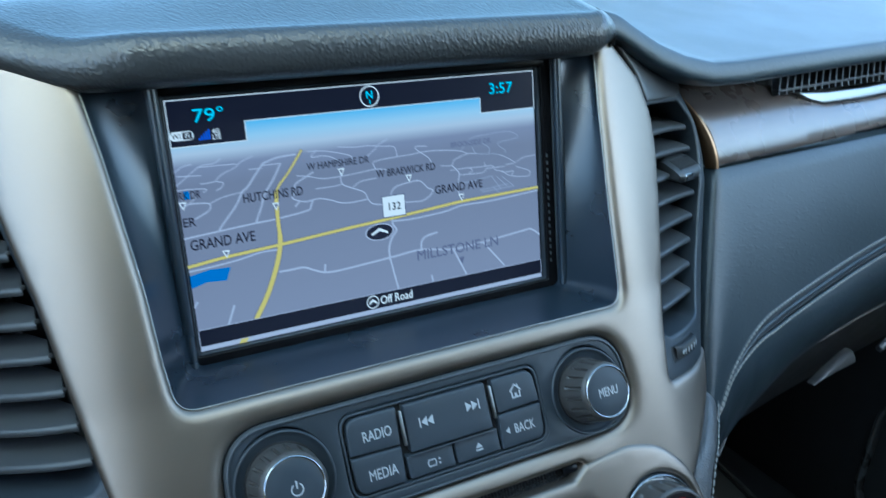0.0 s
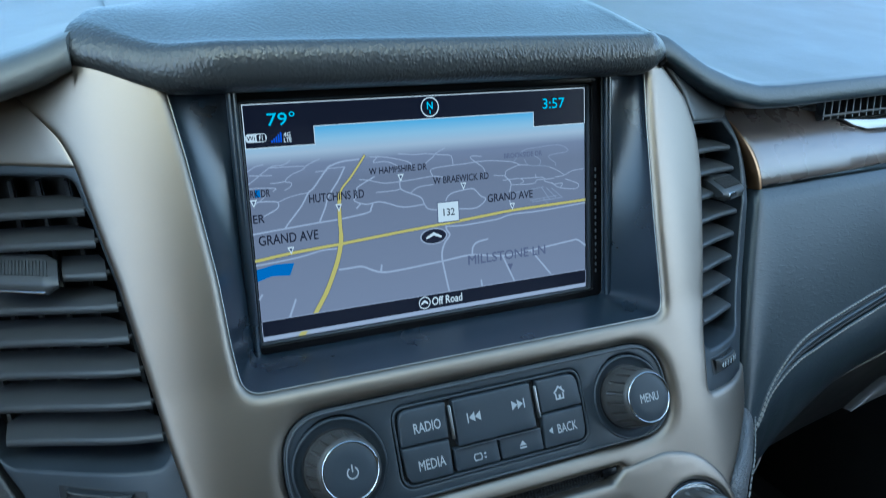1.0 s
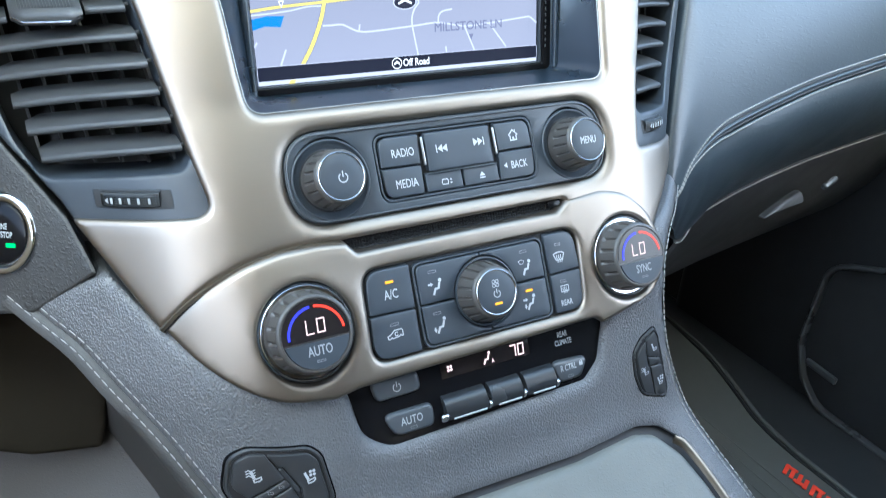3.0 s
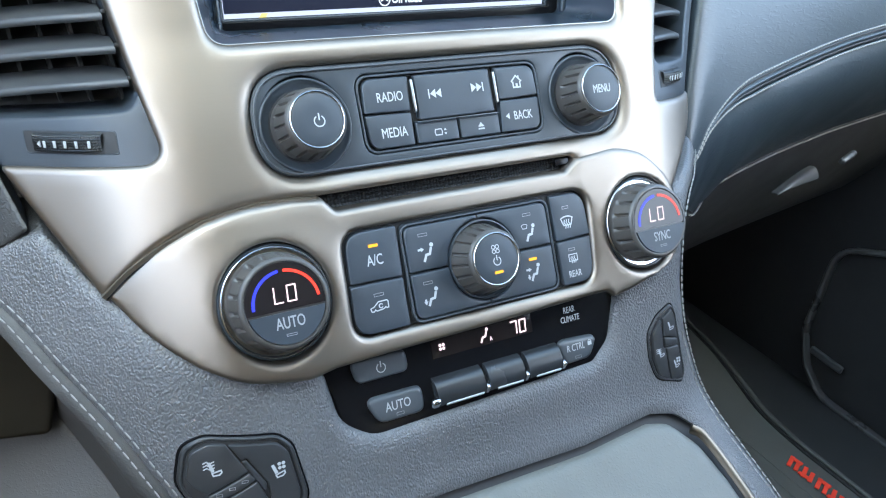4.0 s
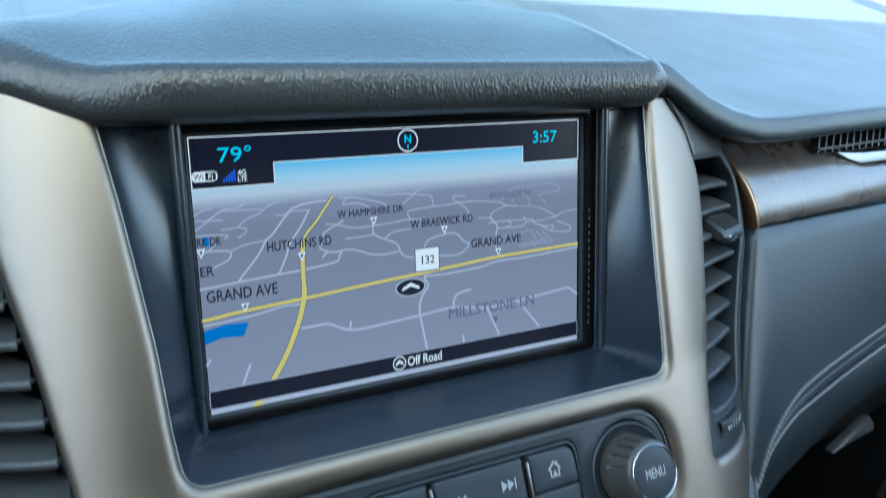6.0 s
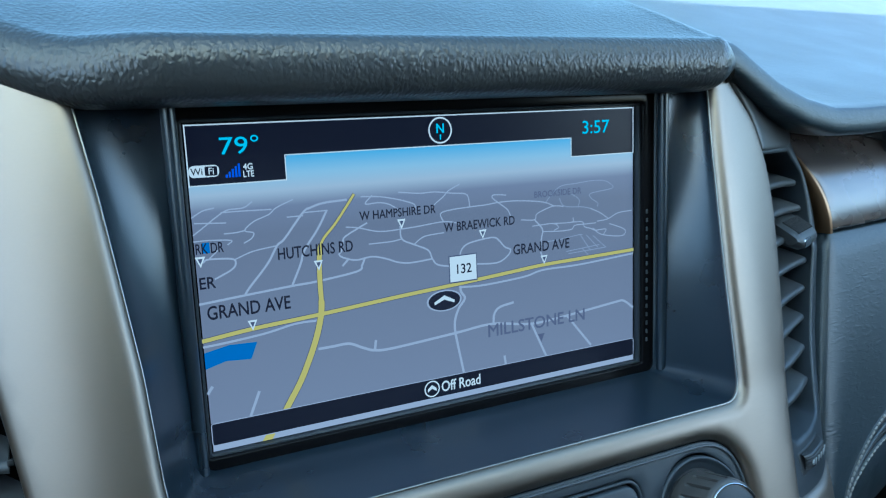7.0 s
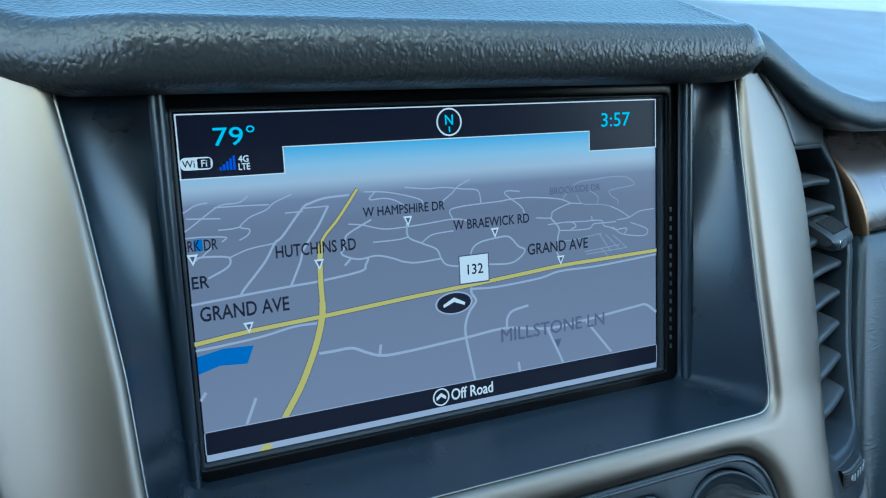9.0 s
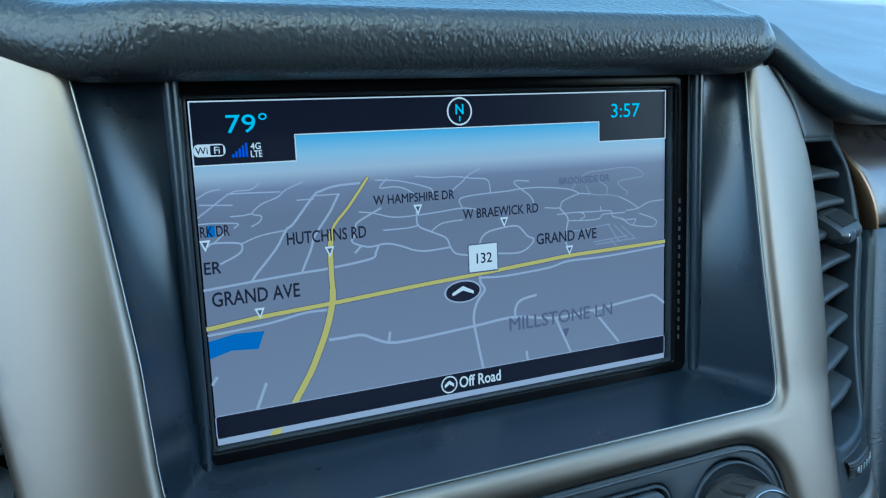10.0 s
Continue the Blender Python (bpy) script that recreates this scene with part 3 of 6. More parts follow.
MID_STREETS = [
    [(-87, -18), (-79, -17.6), (-67, -16.6), (-57, -15), (-49.6, -15)],
    [(6.5, -11), (15, -11.5), (28, -11), (35.3, -10.4), (43, -9), (60, -9), (87, -7.6)],
    [(-87, -4), (-72.7, -3), (-57, -2), (-48.4, -1.6), (-34, 0), (-32, 2), (-31, 4)],
    [(-72.7, -3), (-71, -0.7), (-64.5, 6.5), (-61, 12), (-58.4, 14), (-51.6, 22), (-49, 23.4), (-44.3, 24.6), (-36.3, 25)],
    [(-57, -2), (-53.6, 5), (-52, 9.4), (-47, 16), (-43.4, 22)],
    [(-37, 4.5), (-39, 2.6)],
]
LOOPS = [
    [(-29.4, 16.4), (-32.5, 15), (-37.5, 12.5), (-38.4, 11), (-39, 8), (-40, 6.6), (-38.4, 5.3), (-34, 4), (-28, 4.5), (-22.5, 3), (-18.6, 1.4), (-13.6, 0.6), (-5, 1)],
    [(-17, 14), (-16.6, 9.5), (-12, 7), (-7.6, 5), (-6, 3.6), (-5, 1), (-3, -1.4), (2, -2.6)],
    [(6, 0), (7, 3), (10, 5), (17, 6), (21, 6), (23, 4.7), (25.4, 2), (28, 0.5), (26, -2), (21.5, -3.7), (12, -3)],
    [(39, 11), (42.5, 7), (42, 3.4), (41.4, -1), (42.4, -4)],
    [(-84.8, 9.2), (-83, 10), (-76, 9.4), (-74.7, 8), (-76, 6), (-81.5, 3.5)],
]
WEST_STREETS = [
    [(-87, 18), (-84, 20), (-79.7, 23), (-76, 25), (-71, 25.3), (-68, 27)],
    [(-87, 23.5), (-83.5, 25.4), (-80, 26)],
    [(-78, 24.4), (-71, 24.3), (-62, 24)],
    [(-86.3, 21.7), (-76.7, 21)],
    [(-54.7, 26.6), (-59, 25), (-61, 24), (-63, 22.4), (-68, 20.6), (-71, 18), (-68.3, 17), (-69, 15.3), (-71.5, 14)],
    [(-71, 18), (-74, 17.6), (-77.5, 17.6)],
    [(-87, 16), (-82.5, 16), (-75.6, 15.3), (-76.7, 14)],
    [(-83, 10), (-80, 12.5)],
    [(-75, 9), (-69, 11), (-61, 12)],
    [(-51, 22), (-43.4, 22)],
    [(-57, 21), (-51.7, 21)],
]
MIDDLE_STREETS = [
    [(-37, 15.7), (-32.5, 15), (-25, 13), (-16.4, 13), (-9, 13.4), (0, 14), (6, 13)],
    [(-16.6, 9.5), (-20.6, 9), (-29, 9)],
    [(-27, 25.7), (-29.5, 23), (-24.4, 23), (-20.6, 22), (-17.5, 20)],
    [(-31, 25.6), (-24, 25), (-17.4, 23.5), (-12.7, 22), (-11, 21), (-11, 19.7)],
    [(-12, 7), (-9, 9), (-6, 9.7), (0, 10)],
    [(0, 14), (-1, 17), (3, 18), (11, 18.4), (18, 18.6), (23, 19), (30.5, 19), (40, 18), (44.7, 17), (48, 15.5)],
    [(-17, 26), (-9, 25), (-3, 25), (4, 24), (9, 23.4), (10.5, 22), (11, 18.4)],
    [(7, 27), (2.5, 25), (0.3, 23), (-2.7, 21), (-3.4, 20.3)],
    [(26.5, 21.5), (21.5, 22), (20.6, 21), (23, 19), (27, 16), (28.5, 13)],
]
EAST_STREETS = [
    [(33, 11.5), (39, 11), (40, 13), (43.7, 14.5), (48, 15.5), (52.5, 15)],
    [(42.5, 6), (51.3, 5.4), (56.3, 5.6), (58, 7), (63.5, 7), (68, 7)],
    [(38, 8.6), (47.4, 8.7), (50, 7), (48, 6)],
    [(47.4, 8.7), (56.4, 8.4), (57, 10)],
    [(56.4, 8.4), (61.5, 8), (62.5, 6), (65.5, 5), (68, 4), (73, 4), (72, 2)],
    [(65.6, 13), (70, 11), (74, 8.4)],
    [(86.4, 10.4), (79.3, 10), (74, 8), (68.7, 7.6)],
    [(66.6, 5), (71, 2), (80.4, 0.4), (83, 1.5), (82, 3.3), (75, 6)],
]
FAR_EAST = [
    [(44, 17), (47.7, 20.6), (51.6, 23), (58.6, 23.5), (67, 24), (73, 23.4), (76.7, 21), (75, 20), (65.7, 19), (66, 17), (69, 15), (69, 13.5)],
    [(56.5, 19.5), (60, 17), (59.5, 14)],
    [(50.6, 18.3), (53, 15), (61.5, 14), (65.6, 13)],
    [(42.4, 2), (49, 2), (59.3, 3), (61.4, 3)],
    [(53.7, -3), (69.7, -2)],
    [(54.7, -4), (73, -3.4)],
    [(60.4, 3), (65.5, -4)],
    [(63.4, 2.5), (69, -3)],
    [(66.6, 2), (73, -3.4)],
    [(61.3, -2.6), (64.6, -6)],
]
for wide, streets in ((0.95, NEAR_STREETS), (0.75, MID_STREETS), (0.6, LOOPS), (0.42, WEST_STREETS), (0.45, MIDDLE_STREETS), (0.42, EAST_STREETS), (0.34, FAR_EAST)):
    for street in streets:
        on_screen("street", stroke(smooth_line(street), wide), ROAD if wide > 0.4 else FAR_ROAD, 2)
HUTCH = smooth_line([(-33.6, 26.5), (-37, 22), (-41, 17), (-45.6, 12), (-47, 7), (-47.4, -2), (-47.4, -10), (-48.2, -15), (-50, -21), (-52.7, -27.5), (-56.4, -35), (-62, -43.7)])
for low, high, wide in ((10, 27, 0.9), (-9, 10.5, 1.7), (-44, -8.6, 2.1)):
    run = [p for p in HUTCH if low <= p[1] <= high]
    on_screen("main_road_edge", stroke(run, wide + 0.4), FAINT, 2.5)
    on_screen("main_road", stroke(run, wide), MAIN, 3)
GRAND = smooth_line([(-87, -16), (-71, -14.4), (-47.3, -13), (-19, -11), (6, -9.5), (28, -8), (43, -7), (61, -6.6), (87, -6)])
on_screen("main_road_edge", stroke(GRAND, 1.75), FAINT, 2.6)
on_screen("main_road", stroke(GRAND, 1.35), MAIN, 3.2)


def map_label(text, x, y, high, mat, width):
    me = letters(text, high, at_screen(x, y, 5), 1.0, 0.0, 0.014)
    xs = [v.co.x for v in me.vertices]
    k = width * 0.001 / (max(xs) - min(xs))
    mid = (max(xs) + min(xs)) / 2
    for v in me.vertices:
        v.co.x = x * 0.001 + (v.co.x - mid) * k
    return part("map_label", me, mat, screen, smooth=False)


for text, x, y, high, width, mat in (
    ("GRAND AVE", -71.5, -7.2, 4.4, 27, INK), ("HUTCHINS RD", -48, 9.2, 3.8, 26, INK), ("W HAMPSHIRE DR", -17.5, 19, 3.0, 29, INK),
    ("W BRAEWICK RD", 15, 11.8, 3.3, 30, INK), ("GRAND AVE", 42, 0.4, 3.9, 26, INK), ("BROOKSIDE DR", 50, 20.6, 2.4, 22, PALE),
    ("MILLSTONE LN", 39.5, -29.5, 4.8, 45, PALE), ("RK DR", -82.4, 13.6, 3.2, 8.6, INK), ("ER", -84, 2.6, 3.6, 5, INK),
):
    map_label(text, x, y, high, mat, width)
for x, y in ((-71, -13), (-47.5, 4), (-16.5, 15), (16, 8), (43, -4.8), (-85.6, 9.6)):
    on_screen("pin", [[(x - 1.6, y + 1.5), (x + 1.6, y + 1.5), (x, y - 2.0)]], WHITE_LIT, 4)
    on_screen("pin_mark", [[(x - 0.8, y + 0.9), (x + 0.8, y + 0.9), (x, y - 0.9)]], FAINT, 5)
on_screen("signal_patch", [[(-84.6, 12), (-82.4, 12), (-82.4, 15.4), (-84.6, 15.4)]], LAKE, 4)
on_screen("faint_pin", [[(39.4, -34.4), (42.6, -34.4), (41, -37.8)]], PALE, 3)
on_screen("route_shield", [[(1.4, -9.1), (13.2, -9.1), (13.2, 1.2), (1.4, 1.2)]], FAINT, 4)
on_screen("route_shield", [[(1.8, -8.6), (12.8, -8.6), (12.8, 0.8), (1.8, 0.8)]], WHITE_LIT, 5)
part("route_number", letters("132", 3.5, at_screen(7.3, -4.0, 6), 0.95, 0.0, 0.012), INK, screen, smooth=False)
on_screen("marker", [[(-1 + 7.2 * math.cos(a * 0.2618), -15 + 4.0 * math.sin(a * 0.2618)) for a in range(24)]], ROAD, 5)
on_screen("marker", [[(-1 + 6.5 * math.cos(a * 0.2618), -15 + 3.5 * math.sin(a * 0.2618)) for a in range(24)]], INK, 6)
on_screen("marker_arrow", [[(-5, -16.2), (-1, -14.6), (3, -16.2), (3.2, -15.2), (-1, -13.0), (-5.2, -15.2)]], WHITE_LIT, 7)
part("temperature", letters("79°", 5.6, at_screen(-70.5, 45.2, 8), 1.25, 0.0, 0.004), CYAN, screen, smooth=False)
part("clock_time", letters("3:57", 5.0, at_screen(68, 45.0, 8), 1.1, 0.0, 0.004), CYAN, screen, smooth=False)
on_screen("compass_ring", stroke(arc(0, 46.6, 4.4, 0, 352, 28), 0.55, True), WHITE_LIT, 8)
part("compass_letter", letters("N", 3.2, at_screen(0, 47.3, 8), 0.95, 0.0, 0.02), CYAN, screen, smooth=False)
on_screen("compass_tick", stroke([(0, 45), (0, 43.4)], 0.5), CYAN, 8)
on_screen("wifi_badge", [box_line(-82, 37.6, 9.2, 3.7, 1.8)], WHITE_LIT, 8)
on_screen("wifi_box", [box_line(-79.9, 37.6, 3.8, 2.9, 0.5)], BAR, 8.5)
part("wifi_letters", letters("Wi", 2.1, at_screen(-84.2, 37.6, 9), 0.95, 0.0, 0.01), BAR, screen, smooth=False)
part("wifi_letters", letters("Fi", 2.0, at_screen(-79.9, 37.6, 9), 0.95, 0.0, 0.01), WHITE_LIT, screen, smooth=False)
for i in range(5):
    on_screen("signal_bar", [[(-75.6 + i, 35.2), (-74.9 + i, 35.2), (-74.9 + i, 36.2 + 0.8 * i), (-75.6 + i, 36.2 + 0.8 * i)]], BLUE_LIT, 8)
part("network_letters", letters("4G", 1.9, at_screen(-68.4, 38.3, 8), 0.95, 0.0, 0.02), WHITE_LIT, screen, smooth=False)
part("network_letters", letters("LTE", 1.9, at_screen(-68.4, 36.0, 8), 0.8, 0.0, 0.02), WHITE_LIT, screen, smooth=False)
on_screen("footer_icon", stroke(arc(-7.6, -47.5, 2.9, 0, 352, 24), 0.5, True), WHITE_LIT, 8)
on_screen("footer_icon", [[(-9.4, -48.6), (-7.6, -47.4), (-5.8, -48.6), (-5.8, -47.4), (-7.6, -46.0), (-9.4, -47.4)]], WHITE_LIT, 8)
part("footer_text", letters("Off Road", 4.0, at_screen(4.6, -47.4, 8), 0.8, 0.0, 0.015), WHITE_LIT, screen, smooth=False)

# ---- padded hood over the display ----
hood = thing("display_hood", (0, 78, 10), "black grained hide hood over the display", "dash pad")
def ease(x):
    x = max(0.0, min(1.0, x))
    return x * x * (3 - 2 * x)


def hood_back(a):
    """The back edge of the hood, where it meets the dash top."""
    s = abs(a)
    return -8 + 126 * a, 114 - (19 if a < 0 else 9) * s ** 2.2, -72 + (30 if a < 0 else 16) * s ** 4


def hood_row(a):
    """One section of the hood; its ends are chamfered back towards the dash top."""
    s, start = abs(a), 0.62 if a < 0 else 0.88
    t = ease((s - start) / (1 - start)) * (1 if a < 0 else 0.8)
    u0 = -8 + (141 * a - 3 * t if a < 0 else 135 * a)
    wf = 25 - (27 if a < 0 else 10) * max(0.0, (s - start) / (1 - start)) ** (1.35 if a < 0 else 1.5)
    vb = 57.5 + (11 * ease((s - 0.74) / 0.26) if a < 0 else 5 * ease((s - 0.86) / 0.14))
    ub, bv, bw = hood_back(a)
    mid = [(2, -34), (0, -22), (-0.5, -9), (2.2, -2.2), (9, 0.3), (15.5, -0.8), (19.3, -4.2), (21.6, -12)]
    end = [(3, -26), (1, -16), (0, -7), (1.6, -2.0), (6, 0.2), (12, -2.6), (17, -7.5), (21, -15)] if a < 0 else [(3, -26), (1, -16), (0, -7), (1.6, -2.0), (5, 0.2), (9.5, -2.6), (13.5, -7.5), (17.5, -16)]
    line = [(vb + p[0] + (q[0] - p[0]) * t, wf + p[1] + (q[1] - p[1]) * t) for p, q in zip(mid, end)]
    v7, w7 = line[-1]
    line += [((v7 + bv) / 2 + 2.5 + (-0.5 if a < 0 else -2) * t, (w7 + bw) / 2), (bv, bw), (bv - 3.5, bw - 0.6)]
    return [(u0 + (ub - u0) * max(0.0, min(1.0, (wf - 2 - w) / (wf - 2 - bw))), v, w) for v, w in smooth_line(line, 5)]


rows = []
for i in range(97):
    a = -1 + i / 48
    rows.append(hood_row(math.copysign(1 - (1 - abs(a)) ** 1.35, a)))
for end, sign in ((rows[0], -1), (rows[-1], 1)):
    drops = ((0.5, -0.7, -0.3), (0.9, -2.2, -0.8), (1.2, -5, -1.5), (1.4, -9, -2)) if sign < 0 else ((0.8, -0.5, -0.2), (2.0, -1.8, -0.5), (3.4, -4.5, -0.8), (5.0, -12, -1.2))
    lips = [[(u + sign * x * k, v + y * k, w + z) for u, v, w in end for k in [0.15 + 0.85 * ease((-8 - w) / 18) if sign < 0 else 0.25 + 0.75 * ease((4 - w) / 25)]] for x, y, z in drops]
    rows = lips[::-1] + rows if sign < 0 else rows + lips
part("hide_cover", cap_ends(grid_mesh([row[9:] for row in rows])), HOOD, hood)
part("underside", grid_mesh([row[:10] for row in rows]), PLASTIC, hood, "smooth black underside of the hood")

# ---- shared controls ----
def legend(text, u, v, high, parent, surface=stack, lift=0.0, mat=None, wide=0.7, bold=0.008, name="legend"):
    return part(name, letters(text, high, seat_at(u, v, surface, lift), wide, 0.35, bold), mat or PRINT, parent, smooth=False)


def mark(shapes, u, v, parent, surface=stack, lift=0.0, mat=None, name="symbol"):
    return part(name, flat(shapes, seat_at(u, v, surface, lift), 0.35), mat or PRINT, parent, smooth=False)


def moved(shapes, dx, dy, k=1.0):
    return [[(x * k + dx, y * k + dy) for x, y in ring] for ring in shapes]


def dot(x, y, r, n=12):
    return [(x + r * math.cos(2 * math.pi * i / n), y + r * math.sin(2 * math.pi * i / n)) for i in range(n)]


POWER_SIGN = stroke(arc(0, -0.2, 2.3, 125, 415, 20), 0.55) + stroke([(0, 0.3), (0, 3.0)], 0.6)
SEATED = [dot(1.9, 2.9, 0.85)] + stroke([(1.5, 1.7), (0.7, -0.5), (-0.9, -0.7), (-2.0, -3.0)], 1.0)
TO_FACE = moved(SEATED, 0.6, 0) + stroke([(-3.4, 1.6), (-2.2, 1.6)], 0.8) + [[(-2.3, 2.5), (-0.9, 1.6), (-2.3, 0.7)]]
TO_FEET = moved(SEATED, 0.6, 0) + stroke([(-2.6, -0.6), (-2.6, -1.4)], 0.8) + [[(-3.5, -1.3), (-1.7, -1.3), (-2.6, -2.7)]]
TO_BOTH = TO_FACE + TO_FEET
FAN_SIGN = [dot(0.95 * x, 0.95 * y, 0.85, 10) for x, y in ((1, 1), (-1, 1), (1, -1), (-1, -1))]
WAVES = [q for x in (-1.1, 0, 1.1) for q in stroke([(x, -2.2), (x + 0.5, -1.2), (x - 0.4, 0.2), (x, 1.2)], 0.45)]
SCREEN_SIGN = stroke([(-2.9, 1.8), (-1.6, 2.4), (0, 2.6), (1.6, 2.4), (2.9, 1.8), (1.8, -1.0), (-1.8, -1.0)], 0.5, True)
TO_SCREEN = moved(SEATED, 1.0, -0.6) + moved(SCREEN_SIGN, -1.4, 2.0, 0.5)
REAR_SIGN = stroke([(-2.6, -1.2), (-2.6, 2.2), (2.6, 2.2), (2.6, -1.2)], 0.5, True)
CAR_SIGN = stroke([(-4.0, -1.7), (-4.3, -0.3), (-2.6, 0.3), (-0.4, 2.1), (3.6, 2.2), (4.1, 1.6), (4.0, -1.0), (3.3, -1.2), (2.6, -0.6), (1.8, -1.3), (-1.6, -1.7), (-2.2, -1.1), (-2.9, -1.8)], 0.5, True) + stroke(arc(0.6, 0.2, 0.9, 40, 320, 8), 0.5)
HOUSE_SIGN = stroke([(-2.4, 0.2), (0, 2.6), (2.4, 0.2)], 0.6) + stroke([(-1.7, 0), (-1.7, -2.2), (1.7, -2.2), (1.7, 0)], 0.6) + [[(-0.5, -2.2), (0.5, -2.2), (0.5, -0.6), (-0.5, -0.6)]] + [[(1.0, 1.6), (1.6, 1.0), (1.6, 2.6), (1.0, 2.6)]]
SEEK_BACK = [[(0, 0), (1.9, 1.4), (1.9, -1.4)], [(-1.9, 0), (0, 1.4), (0, -1.4)], [(-2.5, -1.4), (-2.1, -1.4), (-2.1, 1.4), (-2.5, 1.4)]]
SEEK_ON = [[(-x, y) for x, y in ring][::-1] for ring in SEEK_BACK]
EJECT = [[(-1.7, -0.2), (1.7, -0.2), (0, 1.9)], [(-1.7, -1.5), (1.7, -1.5), (1.7, -0.8), (-1.7, -0.8)]]
DISPLAY_SIGN = stroke([(-1.9, -1.3), (1.1, -1.3), (1.5, 0), (1.1, 1.3), (-1.9, 1.3), (-2.3, 0)], 0.5, True) + [[(2.4, 0.5), (3.8, 0.5), (3.1, 1.6)], [(2.4, -0.5), (3.8, -0.5), (3.1, -1.6)]]
SEAT_SIGN = [[(-0.9, -1.0), (0.2, -0.6), (-1.0, 2.7), (-2.0, 2.4)]] + stroke([(-0.7, -1.3), (2.3, -0.5), (2.5, -1.3), (1.6, -2.1), (-0.4, -2.3)], 0.5, True)
HEAT_SIGN = [q for y in (2.3, 1.2, 0.1) for q in stroke([(-3.4, y + 0.1), (-2.3, y + 0.6), (-1.2, y - 0.1), (0.2, y + 0.5)], 0.42)]


def led(u, v, parent, on, surface=stack, lift=0.0, wide=4.4):
    """A slim tell-tale: lit amber, or an unlit window with a pale outline."""
    m = seat_at(u, v, surface, lift)
    if on:
        return part("indicator_light", flat([[(-wide / 2, -0.65), (wide / 2, -0.65), (wide / 2, 0.65), (-wide / 2, 0.65)]], m, 0.35), AMBER, parent, "lit amber indicator", smooth=False)
    return part("indicator_light", flat(stroke([(-wide / 2, -0.6), (wide / 2, -0.6), (wide / 2, 0.6), (-wide / 2, 0.6)], 0.16, True), m, 0.35), BADGE, parent, "unlit indicator", smooth=False)


def knob(parent, u, v, surface, r0, r1, h, cap_r, name="knob", n_ribs=18):
    """A turning knob: ribbed grip, bright ring and a flat cap. Returns grip, cap and the cap's frame."""
    m = seat_at(u, v, surface, -1.5)
    grip = part(name, lathe([(r0 + 0.3, -3), (r0 + 0.3, 0.5), (r0, 1.6), (r0 - 0.1, 2.6), (r1 + 1.0, h - 2.6), (r1 + 0.8, h - 1.8), (r1 + 0.2, h - 0.6), (r1 - 0.5, h)], m, 216, n_ribs, 1.3, (3, 4)), KNOB, parent, "ribbed grey grip")
    part("ring", lathe([(cap_r + 0.95, h - 0.6), (cap_r + 0.92, h + 0.1), (cap_r + 0.8, h + 0.42), (cap_r + 0.55, h + 0.56), (cap_r + 0.3, h + 0.45), (cap_r + 0.14, h + 0.1), (cap_r + 0.1, h - 0.4)], m, 96), CHROME, grip, "polished ring")
    cap = part("cap", lathe([(cap_r, h - 0.5), (cap_r - 0.1, h - 0.05), (cap_r - 0.6, h + 0.15), (cap_r * 0.5, h + 0.3)], m, 64), BUTTON, grip)
    return grip, cap, m @ Matrix.Translation((0, 0, (h + 0.32) * 0.001))


def key(parent, outline, surface, lift, label="", r=0.7, depth=3.0, mat=None, name="button"):
    return part(name, sheet(outline, over(surface, lift), (), 5.0, r, depth, 0.15), mat or BUTTON, parent, label)


# ---- radio ----
radio = thing("radio_panel", (0, -93, 55), "charcoal radio control panel with two ribbed knobs", "radio")
part("face_plate", sheet(box_line(1.5, -92.5, 190.4, 42.9, 20.2), over(stack, -2.4), [box_line(1.0, -92.6, 95, 33.0, 6.5), disc_line(-71.0, -93.2, 19.0), disc_line(73.8, -93.6, 19.0)], 5.0, 0.9, 5.0), PLASTIC, radio)
rim_line = [(x, y, float(stack(x, y)) - 2.0) for x, y in box_line(1.5, -92.5, 187.6, 40.2, 18.8)]
part("edge_bead", ribbon(rim_line + rim_line[:1], 0.55), BEAD, radio, "raised bead round the panel")
part("backing", sheet(box_line(1.0, -92.6, 97, 35, 7), over(stack, -5.2), (), 8.0, 0.5, 1.0), RECESS, radio)
part("button_frame", sheet(box_line(1.0, -92.6, 94.4, 32.4, 6.2), over(stack, -2.2), [box_line(1.0, -92.6, 92.4, 30.4, 5.4)], 6.0, 0.4, 3.0), PLASTIC, radio)
LIFT = -1.6
b = key(radio, fillet([(-44.4, -92.2, 0.8), (-22.2, -92.6, 0.8), (-21.2, -78.2, 0.8), (-43.4, -78.2, 5)], 1.5), stack, LIFT)
legend("RADIO", -31.4, -85.4, 4.2, b, lift=LIFT)
b = key(radio, fillet([(-43.8, -107, 5), (-22.8, -107, 0.8), (-22.2, -93.4, 0.8), (-44.4, -93.0, 0.8)], 1.5), stack, LIFT)
legend("MEDIA", -32.0, -100.2, 4.2, b, lift=LIFT)
b = key(radio, fillet([(-18.4, -97, 0.8), (21.0, -97, 0.8), (21.0, -78.2, 0.8), (-18.0, -78.2, 0.8)], 1.5), stack, LIFT + 0.2, "wide rocker button")
mark(moved(SEEK_BACK, 0, 0, 1.5), -8.8, -86.0, b, lift=LIFT + 0.4)
mark(moved(SEEK_ON, 0, 0, 1.5), 12.8, -85.2, b, lift=LIFT + 0.4)
b = key(radio, box_line(-10.2, -102.6, 21.2, 9.0, 0.8), stack, LIFT - 0.5)
mark(DISPLAY_SIGN, -9.8, -102.4, b, lift=LIFT - 0.4)
b = key(radio, box_line(12.2, -102.6, 21.2, 9.0, 0.8), stack, LIFT - 0.5)
